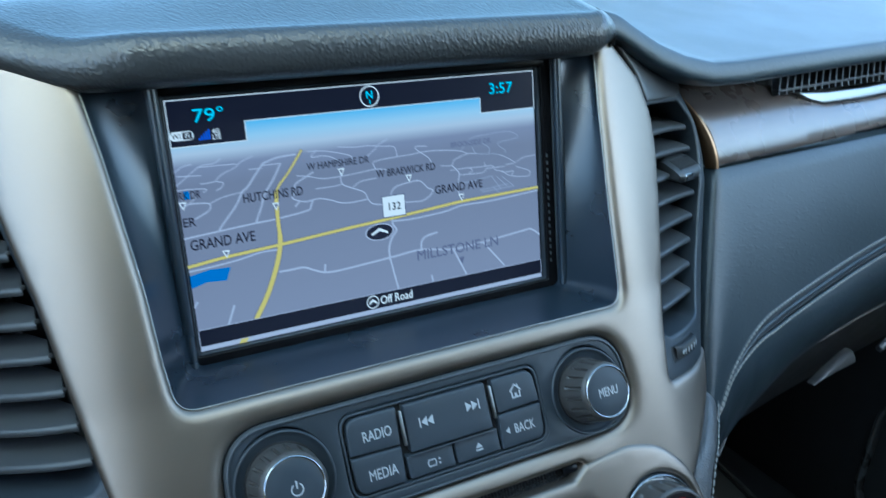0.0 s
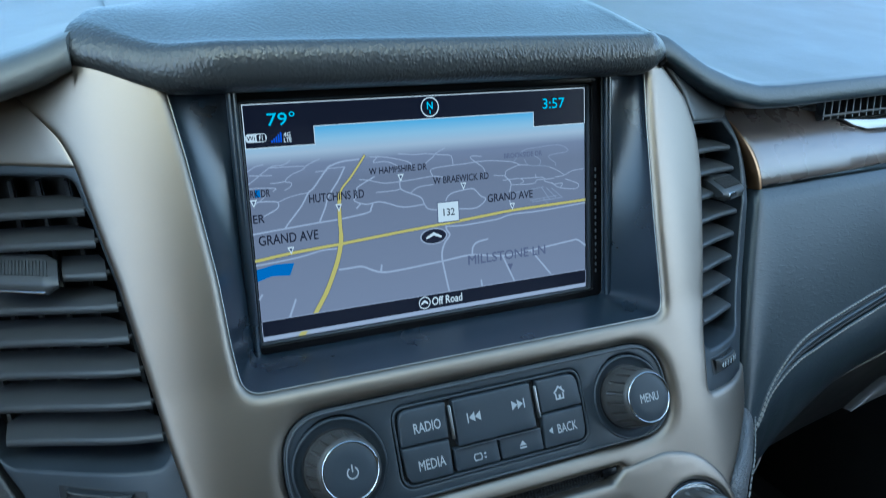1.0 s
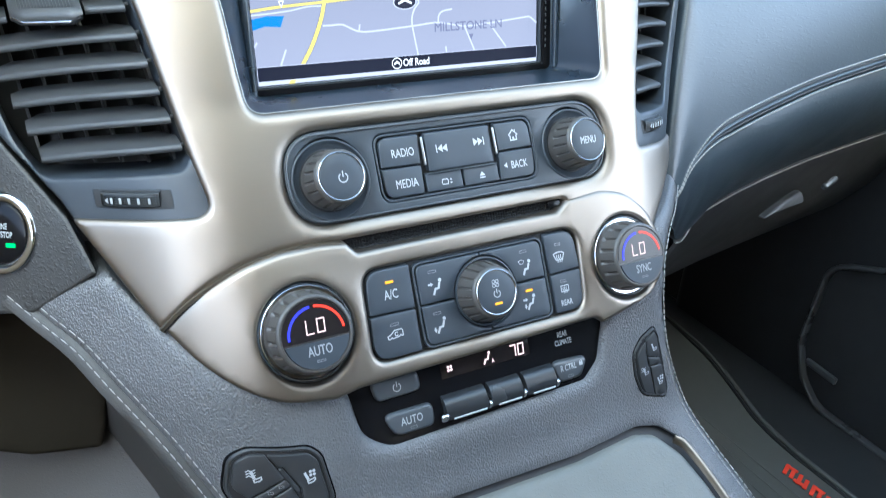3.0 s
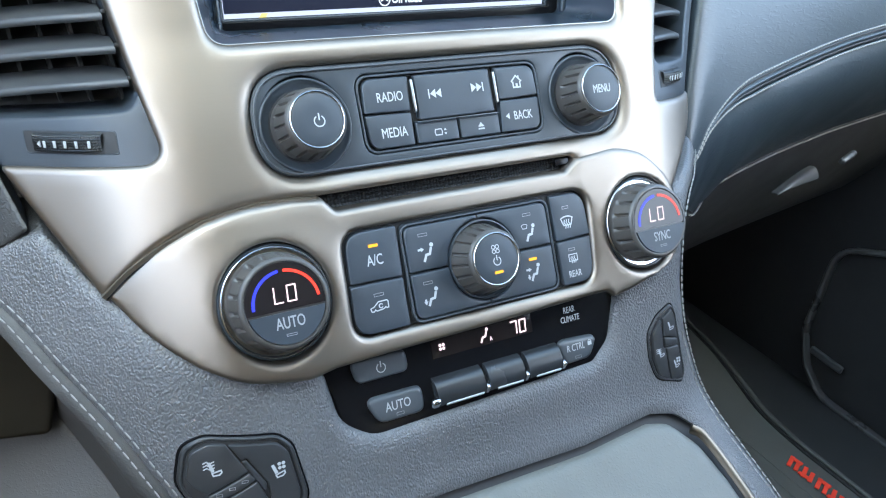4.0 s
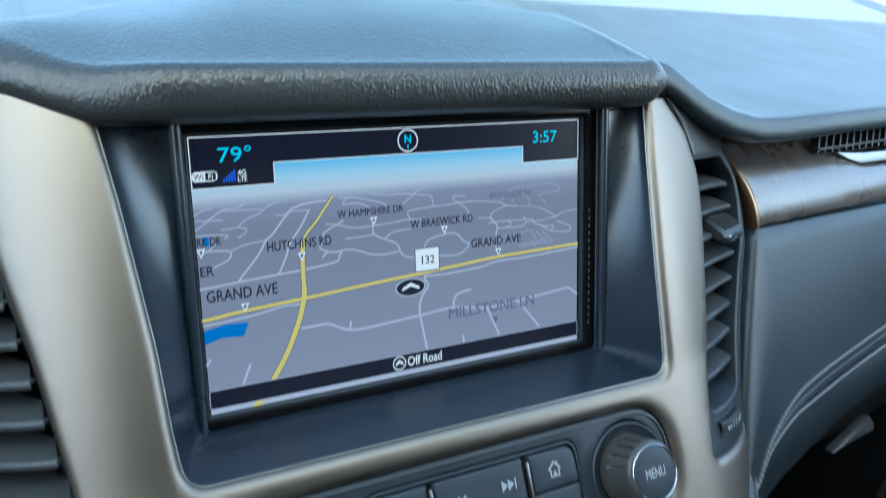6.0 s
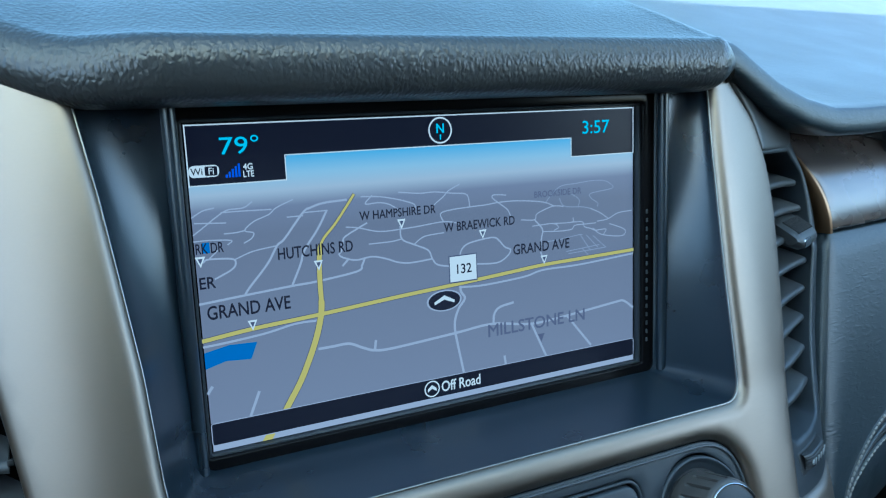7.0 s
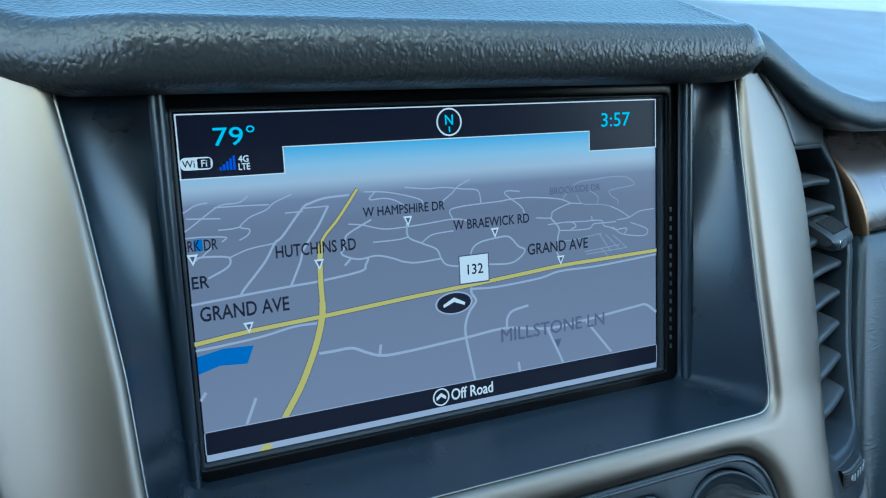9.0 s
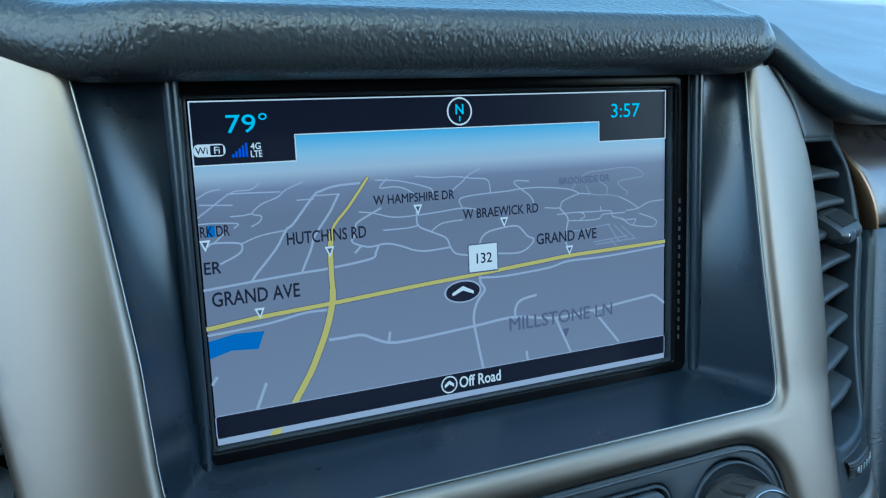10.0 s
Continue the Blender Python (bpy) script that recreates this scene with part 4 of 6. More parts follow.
mark(EJECT, 12.4, -102.2, b, lift=LIFT - 0.4)
b = key(radio, fillet([(24.8, -92.2, 0.8), (46.6, -91.8, 0.8), (45.8, -78.2, 5), (24.6, -78.2, 0.8)], 1.5), stack, LIFT)
mark(moved(HOUSE_SIGN, 0, 0, 1.15), 35.4, -84.6, b, lift=LIFT)
b = key(radio, fillet([(23.6, -107, 0.8), (45.6, -107, 5), (46.6, -92.8, 0.8), (24.6, -93.0, 0.8)], 1.5), stack, LIFT)
legend("BACK", 36.2, -99.4, 4.1, b, lift=LIFT)
mark([[(-1.2, 0), (0.9, 1.5), (0.9, -1.5)]], 27.6, -99.4, b, lift=LIFT)
for u in (-20.2, 22.8):
    part("bright_bar", slab((u, -86.4, float(stack(u, -86.4)) - 1.0), (1, 0, 0), (0, 1, -0.345), (1.3, 14.5, 1.6), 0.4), SILVER_EDGE, radio, "slim polished bar")
part("bright_line", slab((1.2, -97.6, float(stack(0, -97.6)) - 1.1), (1, 0, 0), (0, 1, -0.345), (42, 0.45, 1.4), 0.15), BEAD, radio, "thin pale line under the rocker")
for u, v in ((-71.0, -93.2), (73.8, -93.6)):
    m = seat_at(u, v, stack, -2.4)
    part("dish", lathe([(20.3, -1.2), (20.1, 0.2), (19.7, 0.75), (19.2, 0.8), (18.8, 0.5), (18.3, -0.2), (17.3, -0.9), (15.8, -1.5), (15.0, -2.4), (14.6, -4.5)], m, 128), PLASTIC, radio, "shallow dish round the knob")
    part("trench", ring_band(13.5, 15.7, -1.6, m, 64, 1.0), RECESS, radio)
    grip, cap, top = knob(radio, u, v, stack, 14.5, 12.3, 14.4, 10.8)
    if u < 0:
        part("legend", flat(moved(POWER_SIGN, 0.6, -0.6, 0.95), top, 0.05), PRINT, cap, smooth=False)
    else:
        part("legend", letters("MENU", 3.9, top, 0.68, 0.05, 0.012), PRINT, cap, smooth=False)

# ---- disc slot ----
FLAP = plastic("slot_mesh", (0.004, 0.004, 0.0045), 0.5)
holes_tex = node(FLAP, "ShaderNodeTexVoronoi", Scale=620.0)
holes_tex.inputs["Randomness"].default_value = 0.0
link(FLAP, coords(FLAP), holes_tex.inputs["Vector"])
bump(FLAP, holes_tex.outputs["Distance"], 1.0, 0.002)
FLAP.node_tree.nodes["Principled BSDF"].inputs["Specular IOR Level"].default_value = 0.2
slot = thing("disc_slot", (0, -125, 62), "narrow black disc slot with a meshed flap", "slot")
part("flap", sheet(box_line(-4, -124.6, 136, 11, 2), over(stack, -5.0), (), 4.0, 1.0, 3.0), FLAP, slot)
part("slot_end", slab((55, -124.4, float(stack(55, -124.4)) - 3.6), (1, 0, 0), (0, 1, -0.345), (8, 3.4, 2.4), 0.5), GLOSS, slot)

# ---- climate trim and controls ----
POD = [(-158, -151, 2.5), (-141, -135.5, 60), (-120, -124.5, 60), (-103, -121.6, 40), (-84, -121.2, 20), (-71, -122.6, 2), (-66, -128.2, 3), (54, -127.8, 3), (62, -122.6, 3), (86, -120.6, 25), (104, -124.5, 30), (118.5, -138.5, 30), (125, -156, 30), (121.5, -172, 25), (108, -182.5, 25), (84, -188.5, 20), (71, -190.8, 2), (67, -187.2, 3), (6, -188.4, 300), (-78, -189.4, 6), (-90, -191.2, 8), (-114, -187.4, 50), (-132, -179, 60), (-148, -165, 60)]
CLIMATE_LINE = fillet([(-66.5, -137.2, 9), (-68.2, -181, 9), (60.5, -181.4, 9), (63.5, -137.2, 9)][::-1], 1.5)
climate_trim = thing("climate_trim", (0, -156, 78), "satin silver plastic trim holding the climate controls", "trim")


ROLLED = brushed("rolled_silver", (0.25, 0.215, 0.175), 0.5)


def pod_face(u, v):
    bulge = sum(4.2 * np.exp(-(((u - c) / 29) ** 2 + ((v + 158) / 27) ** 2)) for c in (-98, 95)) - 0.08 * soft(-u - 124, 5)
    return stack(u, v) + 1.2 + bulge


part("fascia", sheet(fillet(POD, 2.0), pod_face, [CLIMATE_LINE, disc_line(-98, -158.6, 23.4), disc_line(95, -158.6, 23.4)], 3.5, 2.4, 7.0), SILVER, climate_trim)

for run in ([(-159, -152), (-150, -143), (-141, -136.4), (-130, -130.2), (-119, -125.4), (-103, -122.4), (-86, -122.0), (-73, -123.2)], [(62, -123.2), (75, -121.6), (88, -121.6), (104, -125.4), (113, -132.5), (118.5, -139.5)]):
    line = smooth_line(run, 6)
    rows = []
    for i, (u, v) in enumerate(line):
        t = (Vector(line[min(i + 1, len(line) - 1)]) - Vector(line[max(i - 1, 0)])).normalized()
        z = float(stack(u, v))
        rows.append([(u - t.y * d, v + t.x * d, z + h) for d, h in ((-1.8, -2.5), (-1.6, -0.7), (1.4, -0.7), (1.6, -2.5))])
    part("joint", grid_mesh(rows), ROLLED, climate_trim, "shaded rolled edge between the two trims")
    crack = [[(u + (a - u) * s, v + (b - v) * s, w + h) for (a, b, w), s, h in ((row[1], 0.62, -1.0), (row[1], 0.58, 0.25), (row[1], 0.2, 0.25), (row[1], 0.15, -1.0))] for row, (u, v) in zip(rows, line)]
    part("crack", grid_mesh(crack), RECESS, climate_trim, "thin dark joint")

climate = thing("climate_panel", (0, -159, 78), "charcoal climate button panel with a fan knob", "climate control")
part("face_plate", sheet(CLIMATE_LINE, over(stack, -2.2), (), 5.0, 0.8, 2.0), RECESS, climate)
part("button_frame", sheet(box_line(0.6, -159.6, 79.5, 42.0, 5), over(stack, 0.2), [box_line(0.6, -159.6, 77.5, 40.0, 4.4)], 6.0, 0.4, 3.0), PLASTIC, climate)
LIFT = 0.4
b = key(climate, fillet([(-41, -159.2, 1), (-40.4, -138.4, 1), (-64.4, -138.4, 8), (-65.8, -158.6, 1)], 1.5), stack, LIFT)
legend("A/C", -52.8, -150.4, 4.6, b, lift=LIFT)
led(-52.6, -144.6, b, True, lift=LIFT)
b = key(climate, fillet([(-41.4, -180, 1), (-41, -160.0, 1), (-65.9, -159.6, 1), (-66.8, -180, 8)], 1.5), stack, LIFT)
mark(CAR_SIGN, -54.4, -169.4, b, lift=LIFT)
led(-54.0, -164.6, b, False, lift=LIFT)


def quarter(sx, sy):
    """A mode button: a quarter of the middle field, hollowed round the fan knob."""
    pts = [(sx * 38 + 0.6, -159.6 + sy * 0.5), (sx * 38 + 0.6, -159.6 + sy * 19.4), (sx * 0.4 + 0.6, -159.6 + sy * 19.4)]
    lo, hi = (90, 0) if sx > 0 else (90, 180)
    pts += [(sx * 0.4 + 0.6, -159.6 + sy * 17.9)] + [(0.6 + 18.6 * math.cos(radians(lo + (hi - lo) * k / 8)), -159.6 + sy * 17.6 * math.sin(radians(lo + (hi - lo) * k / 8)) + sy * 0.5) for k in range(1, 9)]
    pts = [(*p, 0.3) for p in pts]
    pts[1] = (*pts[1][:2], 4)
    return fillet(pts if sx * sy > 0 else pts[::-1], 1.5)


for sx, sy, sign, lamp, u in ((-1, 1, TO_FACE, False, -28.0), (-1, -1, TO_FEET, False, -29.4), (1, 1, TO_SCREEN, False, 26.4), (1, -1, TO_BOTH, True, 26.0)):
    b = key(climate, quarter(sx, sy), stack, LIFT)
    mark(moved(sign, 0, 0, 1.15), u, -152.0 if sy > 0 else -170.6, b, lift=LIFT)
    led(u + sx * 0.6, -144.2 if sy > 0 else -164.4, b, lamp, lift=LIFT)
b = key(climate, fillet([(42.2, -159.2, 1), (62.6, -158.6, 1), (61.4, -138.4, 8), (41.8, -138.4, 1)], 1.5), stack, LIFT)
mark(moved(SCREEN_SIGN + WAVES, 0, 0, 1.2), 49.6, -151.4, b, lift=LIFT)
led(49.8, -144.4, b, False, lift=LIFT, wide=3.6)
b = key(climate, fillet([(42.4, -180, 1), (60.4, -180, 8), (62.6, -159.6, 1), (42.2, -160.0, 1)], 1.5), stack, LIFT)
mark(moved(REAR_SIGN + WAVES, 0, 1.2, 0.95), 49.8, -169.4, b, lift=LIFT)
legend("REAR", 49.6, -175.2, 3.1, b, lift=LIFT, wide=0.72)
led(49.6, -164.0, b, False, lift=LIFT, wide=3.6)
part("fan_dish", lathe([(18.4, -1), (18.2, 0.6), (17.6, 0.8), (17.0, 0), (16.4, -1)], seat_at(0.6, -159.6, stack, 0.4), 80), PLASTIC, climate)
grip, cap, top = knob(climate, -0.8, -159.6, stack, 16.4, 12.8, 15.2, 11.0, "fan_knob")
part("legend", flat([q for x in (-1, 1) for y in (-1, 1) for q in stroke(arc(1.0 * x, 4.4 + 1.0 * y, 0.85, 0, 342, 14), 0.36, True)] + moved(POWER_SIGN, 0, -0.8, 0.8), top, 0.05), PRINT, cap, smooth=False)
part("indicator_light", flat([[(-2.2, -6.6), (2.2, -6.6), (2.2, -5.4), (-2.2, -5.4)]], top, 0.05), AMBER, cap, "lit amber indicator", smooth=False)

SEG = {"L": [[(0, 0), (0, 1)], [(0, 0), (0.55, 0)]], "O": [[(0, 0), (0.55, 0)], [(0.55, 0), (0.55, 1)], [(0.55, 1), (0, 1)], [(0, 1), (0, 0)]], "7": [[(0, 1), (0.55, 1)], [(0.55, 1), (0.55, 0)]]}
SEG["0"] = SEG["O"]


def digits(text, high, width=0.9):
    out = []
    for i, c in enumerate(text):
        for line in SEG[c]:
            out += stroke([(x * high + (i - len(text) / 2) * high * 0.85 + 0.15 * high + y * high * 0.06, (y - 0.5) * high) for x, y in line], width)
    return out


DARK_GLASS = material("dark_glass", (0.016, 0.013, 0.013), 0.14)
DARK_GLASS.node_tree.nodes["Principled BSDF"].inputs["Specular IOR Level"].default_value = 0.2
for u, word in ((-98, "AUTO"), (95, "SYNC")):
    dial = thing("temperature_dial", (u, -158.6, 78), f"ribbed temperature dial lettered {word} with a small display", "dial", "temperature dials")
    m = seat_at(0.0, -158.6, stack, 0.0)
    m = Matrix.Translation((u * 0.001, 0, 0)) @ m
    part("seat", lathe([(23.8, -4), (23.6, 0.6), (23.2, 1.1), (22.4, 0.6), (21.4, -2.5), (19.0, -3)], m, 96), PLASTIC, dial)
    part("ring", lathe([(22.9, 0.6), (22.8, 1.6), (22.6, 2.1), (22.3, 2.3), (22.0, 2.1), (21.8, 1.6), (21.7, 0.6)], m, 128), CHROME, dial, "polished ring")
    grip = part("grip", lathe([(20.4, -3), (20.3, 2.6), (19.9, 3.4), (19.6, 4.2), (18.6, 12.6), (18.4, 13.4), (17.8, 14.4), (16.9, 14.9), (16.3, 14.7), (16.1, 14.0)], m, 216, 18, 1.3, (3, 4)), KNOB, dial, "ribbed grey grip")
    top = m @ Matrix.Translation((0, 0, 0.0147))
    glass = [(15.9 * math.cos(radians(a)), 15.9 * math.sin(radians(a))) for a in np.linspace(-9, 189, 40)]
    part("display", flat([glass], top, 0.0), DARK_GLASS, grip, smooth=False)
    low = [(15.6 * math.cos(radians(a)), 15.6 * math.sin(radians(a)) - 0.4) for a in np.linspace(191, 349, 32)]
    plate = bmesh.new()
    upper = [plate.verts.new(top @ (Vector((x, y, 0.5)) * 0.001)) for x, y in low]
    lower = [plate.verts.new(top @ (Vector((x * 1.01, y * 1.01, -0.5)) * 0.001)) for x, y in low]
    plate.faces.new(upper)
    for i in range(len(low)):
        plate.faces.new((upper[i], lower[i], lower[(i + 1) % len(low)], upper[(i + 1) % len(low)]))
    bmesh.ops.recalc_face_normals(plate, faces=plate.faces)
    b = part("button", plate, BUTTON, grip, smooth=False)
    part("legend", letters(word, 4.5, top @ Matrix.Translation((0.0004 if u < 0 else -0.0002, -0.0074, 0.0005)), 0.66, 0.3, 0.012), DIM_PRINT, b, smooth=False)
    part("indicator_light", flat(stroke([(-2, -12.7), (2, -12.7), (2, -11.9), (-2, -11.9)], 0.18, True), top, 0.6), BADGE, b, smooth=False)
    part("cold_arc", flat(stroke(arc(0.4, -0.4, 13.2, 180, 97, 20), 1.2), top, 0.15), VIOLET, grip, "glowing blue arc", smooth=False)
    part("warm_arc", flat(stroke(arc(0.4, -0.4, 13.2, 86, 6, 20), 1.2), top, 0.15), RED_LIT, grip, "glowing red arc", smooth=False)
    part("reading", flat(moved(digits("LO", 6.2, 0.6), 0.1 if u < 0 else -1.3, 3.6), top, 0.15), DIGIT, grip, "glowing seven-segment reading", smooth=False)

# ---- rear climate panel ----
REAR_LINE = fillet([(-84, -184, 1), (79.5, -184, 1), (79.5, -197, 8), (72, -217, 10), (60, -226.2, 7), (-62, -228.4, 9), (-76, -222, 9), (-79, -206, 20), (-84, -192, 8)], 1.5)
rear = thing("rear_climate_panel", (0, -205, 82), "glossy black rear climate panel with switches", "climate control")
part("face_plate", sheet(REAR_LINE, over(rear_face, 0.0), (), 6.0, 1.2, 6.0), GLOSS, rear)
RLIFT = 2.3
REAR_KEY = plastic("slate_key", (0.052, 0.058, 0.066), 0.34)
SATIN_BLACK = plastic("satin_black", (0.02, 0.022, 0.025), 0.24)
b = key(rear, fillet([(-67.5, -203.6, 4), (-42, -203.4, 3.6), (-42.4, -193.8, 3.2), (-69.5, -193.4, 3.6)], 1.2), rear_face, RLIFT, r=1.8, mat=REAR_KEY)
mark(moved(POWER_SIGN, 0, 0, 0.9), -55.6, -198.8, b, rear_face, RLIFT)
b = key(rear, fillet([(-60, -222.6, 6), (-37.4, -222.6, 4), (-37.2, -211.2, 3.6), (-66, -210.8, 4)], 1.2), rear_face, RLIFT, r=1.8, mat=REAR_KEY)
legend("AUTO", -50.4, -216.4, 4.2, b, rear_face, RLIFT, wide=0.75)
led(-50, -220.4, b, False, rear_face, RLIFT, 3.6)
b = key(rear, fillet([(43, -221.8, 4), (58, -221.6, 6), (64.6, -211.2, 4), (38, -209.4, 4)], 1.2), rear_face, RLIFT, r=1.8, mat=REAR_KEY)
legend("R CTRL", 49.2, -214.6, 3.5, b, rear_face, RLIFT, wide=0.68)
mark(stroke(arc(0, 0.6, 0.8, 0, 180, 8), 0.35) + [[(-1.2, -1.4), (1.2, -1.4), (1.2, 0.6), (-1.2, 0.6)]], 58.0, -214.2, b, rear_face, RLIFT)
led(50, -219.6, b, False, rear_face, RLIFT, 3.6)
for i, u in enumerate((-18.8, 6.2, 28.6)):
    w = (26, 20.5, 20.5)[i]
    z = float(rear_face(u, -216.5))
    prof = ((-6.2, -1), (-6.6, 1.6), (-5.4, 4.2), (-3.0, 5.2), (0.4, 5.0), (3.4, 3.6), (5.2, 1.4), (5.6, -1))
    rows = [[(u + x * w / 2, -215.6 + y * (1 - 0.12 * (abs(x) > 0.99)), z + 0.3 + h * (1 - 0.16 * (abs(x) > 0.99)) - 0.3 * y) for y, h in prof] for x in (-1, -0.97, -0.5, 0, 0.5, 0.97, 1)]
    rocker = part("toggle", cap_ends(grid_mesh(rows, True)), SATIN_BLACK, rear, "satin black rocker")
    part("bright_line", slab((u + 1, -220.6, z + 6.6), (1, 0, 0), (0, 1, 0.6), (w - 6.0, 1.3, 0.7), 0.25), PRINT, rocker, "pale line along the rocker")
for u, w in ((-32.6, 5.0), (-5.1, 2.0), (17.2, 2.0), (39.4, 2.4)):
    z = float(rear_face(u, -219))
    part("bright_end", slab((u, -219.4, z + 4.2), (1, 0, 0), (0, 1, 0.5), (w, 5.2, 3.6), min(0.49 * w, 1.7)), CHROME, rear, "polished end piece")
part("display", sheet(box_line(-1, -197.6, 56, 9.4, 0.8), over(rear_face, 0.35), (), 8.0, 0.3, 1.0), DARK_GLASS, rear)
mark(moved(FAN_SIGN, 0, 0, 0.9), -23.8, -197.6, rear, rear_face, 0.6, DIGIT)
mark(moved(SEATED, 0, 0, 0.95), -1.0, -197.8, rear, rear_face, 0.6, DIGIT)
legend("A", 2.6, -199.8, 2.2, rear, rear_face, 0.6, DIGIT)
mark(digits("70", 6.0, 0.75), 18.2, -197.8, rear, rear_face, 0.6, DIGIT, "reading")
legend("REAR", 49.6, -196.4, 3.1, rear, rear_face, 0.2, wide=0.66)
legend("CLIMATE", 49.6, -200.8, 3.1, rear, rear_face, 0.2, wide=0.66)

# ---- leather-covered console ----
def console_face(u, v):
    return hide(u, v) + 0.9 * soft(-262 - v, 6)


RIGHT_SEAM = [(190, -144), (176, -146), (160, -148.5), (145, -154), (130, -172), (124.5, -196), (126, -222), (136, -254), (146, -282), (158, -310), (172, -345)]
LEFT_SEAM = [(-217, -140.5), (-206, -151.5), (-194, -163), (-183, -179), (-165, -206), (-152, -230), (-138, -258), (-122, -290), (-110, -345)]
LID_EDGE = [(-112, -345), (-108, -300), (-98, -272), (-80, -263), (-32, -262.5), (47, -264), (92, -261), (108, -264.5), (122, -275), (129, -291), (137, -318), (146, -345)]
console = thing("console_surround", (0, -230, 85), "charcoal grained leather console with grey stitching", "console")
outline = fillet([(-175.5, -128.6, 2), (-160, -150, 20), (-148, -162, 40), (-132, -176, 40), (-114, -184, 40), (-86, -187, 4), (-81.5, -196, 4), (-77.5, -218, 16), (-63, -226.8, 16), (60, -224.5, 6), (71, -216, 10), (78, -196, 6), (76, -186, 6), (108, -178, 30), (122, -166, 20), (126, -150, 20), (131, -146, 3), (172, -131, 2), (180, -134.5, 2), (189.5, -143.5, 1.5)] + [(u, v, 20) for u, v in RIGHT_SEAM[1:-1]] + [(172, -345, 1)] + [(u, v, 12) for u, v in LID_EDGE[::-1]] + [(-120, -345, 1)] + [(u, v, 30) for u, v in LEFT_SEAM[::-1][1:]], 3.0)
part("hide_cover", sheet(outline, console_face, (), 4.0, depth=60.0, rolls=[(7.0, 3.8)]), CONSOLE, console)
rows = []
for u, v in smooth_line(LEFT_SEAM):
    w = float(console_face(u, v))
    f = 0.12 + 0.88 * ease((-165 - v) / 75)
    rows.append([(u + 2, v + 1.5, w - 3), (u + 0.4, v + 0.3, w - 0.9), (u - 3, v - 2, w - 0.7), (u - 6, v - 4, w - 3)] + [(u - 6 - x * f, v - 4 - y * f, w - z) for x, y, z in ((3, 3, 12), (7, 8, 50), (15, 15, 110), (32, 24, 155), (144, 56, 190))])
part("side_skin", grid_mesh(rows), SIDE, console, "grey leather side of the console")
for line, sets in ((LEFT_SEAM, (-3.6, 2.2)), (RIGHT_SEAM, (-1.2,)), ([p for p in RIGHT_SEAM if p[1] < -220], (-5.0,))):
    for d in sets:
        ob = part("stitching", seam(offset_line(smooth_line(line), -d if line is LEFT_SEAM else d), over(console_face, 1.0 if d > 0 and line is LEFT_SEAM else -0.3), *((4.4, 3.5, 0.34, 0.3) if line is LEFT_SEAM else (3.8, 3.2, 0.5, 0.3))), THREAD, console, "pale grey thread")
        tagged(ob, kind="stuff")

lid = thing("storage_compartment", (10, -300, 110), "closed console compartment under a grey padded lid", "compartment")
part("lid", sheet(fillet([(u, v, 14) for u, v in [(-106, -345), (-102, -302), (-94, -277), (-78, -268.5), (-32, -267.5), (47, -268.5), (90, -266), (104, -269), (116, -280), (123, -295), (130, -320), (138, -345)]][::-1], 3.0), over(console_face, -2.2), (), 5.0, 3.0, 8.0), LID, lid)
part("gap", sheet(fillet([(u, v, 12) for u, v in LID_EDGE][::-1], 3.0), over(console_face, -7), (), 10.0, 1.0, 2.0), RECESS, lid)
STRIP = brushed("strip_bronze", (0.2, 0.175, 0.14), 0.42)
line = [Vector((u, v, float(console_face(u, v)) - 0.6)) for u, v in offset_line(smooth_line([(115, -269.5)] + LID_EDGE[8:], 6), -2.0)]
rows = []
for i, p in enumerate(line):
    t = (line[min(i + 1, len(line) - 1)] - line[max(i - 1, 0)]).normalized()
    x = t.cross(Vector((0, 0, 1))).normalized()
    y = x.cross(t)
    rows.append([tuple(p + x * 2.6 * math.cos(a) + y * 1.1 * math.sin(a)) for a in np.linspace(0, 2 * math.pi, 9)[:-1]])
part("edge_strip", grid_mesh(rows, True), STRIP, lid, "thin bronze-silver edge strip")

# ---- seat heating switches in the console ----
def switch_cluster(points, splits, name, label):
    ob = thing(name, (points[0][0], points[0][1], 90), label, "switch", "seat switches")
    ring = fillet([(u, v, 10) for u, v in points], 1.5)
    mid = ring.mean(0)
    part("gap", sheet(mid + (ring - mid) * 1.045, over(console_face, 0.15), (), 6.0, 0.4, 2.0), GLOSS, ob)
    part("frame", sheet(ring, over(console_face, 1.2), [mid + (ring - mid) * 0.92], 5.0, 0.8, 3.0), SWITCH, ob)
    part("base", sheet(mid + (ring - mid) * 0.93, over(console_face, 0.5), (), 6.0, 0.4, 2.0), RECESS, ob)
    for ring in splits:
        key(ob, fillet(ring, 1.2, 0.6), console_face, 1.9, r=0.45, mat=SWITCH)
    return ob


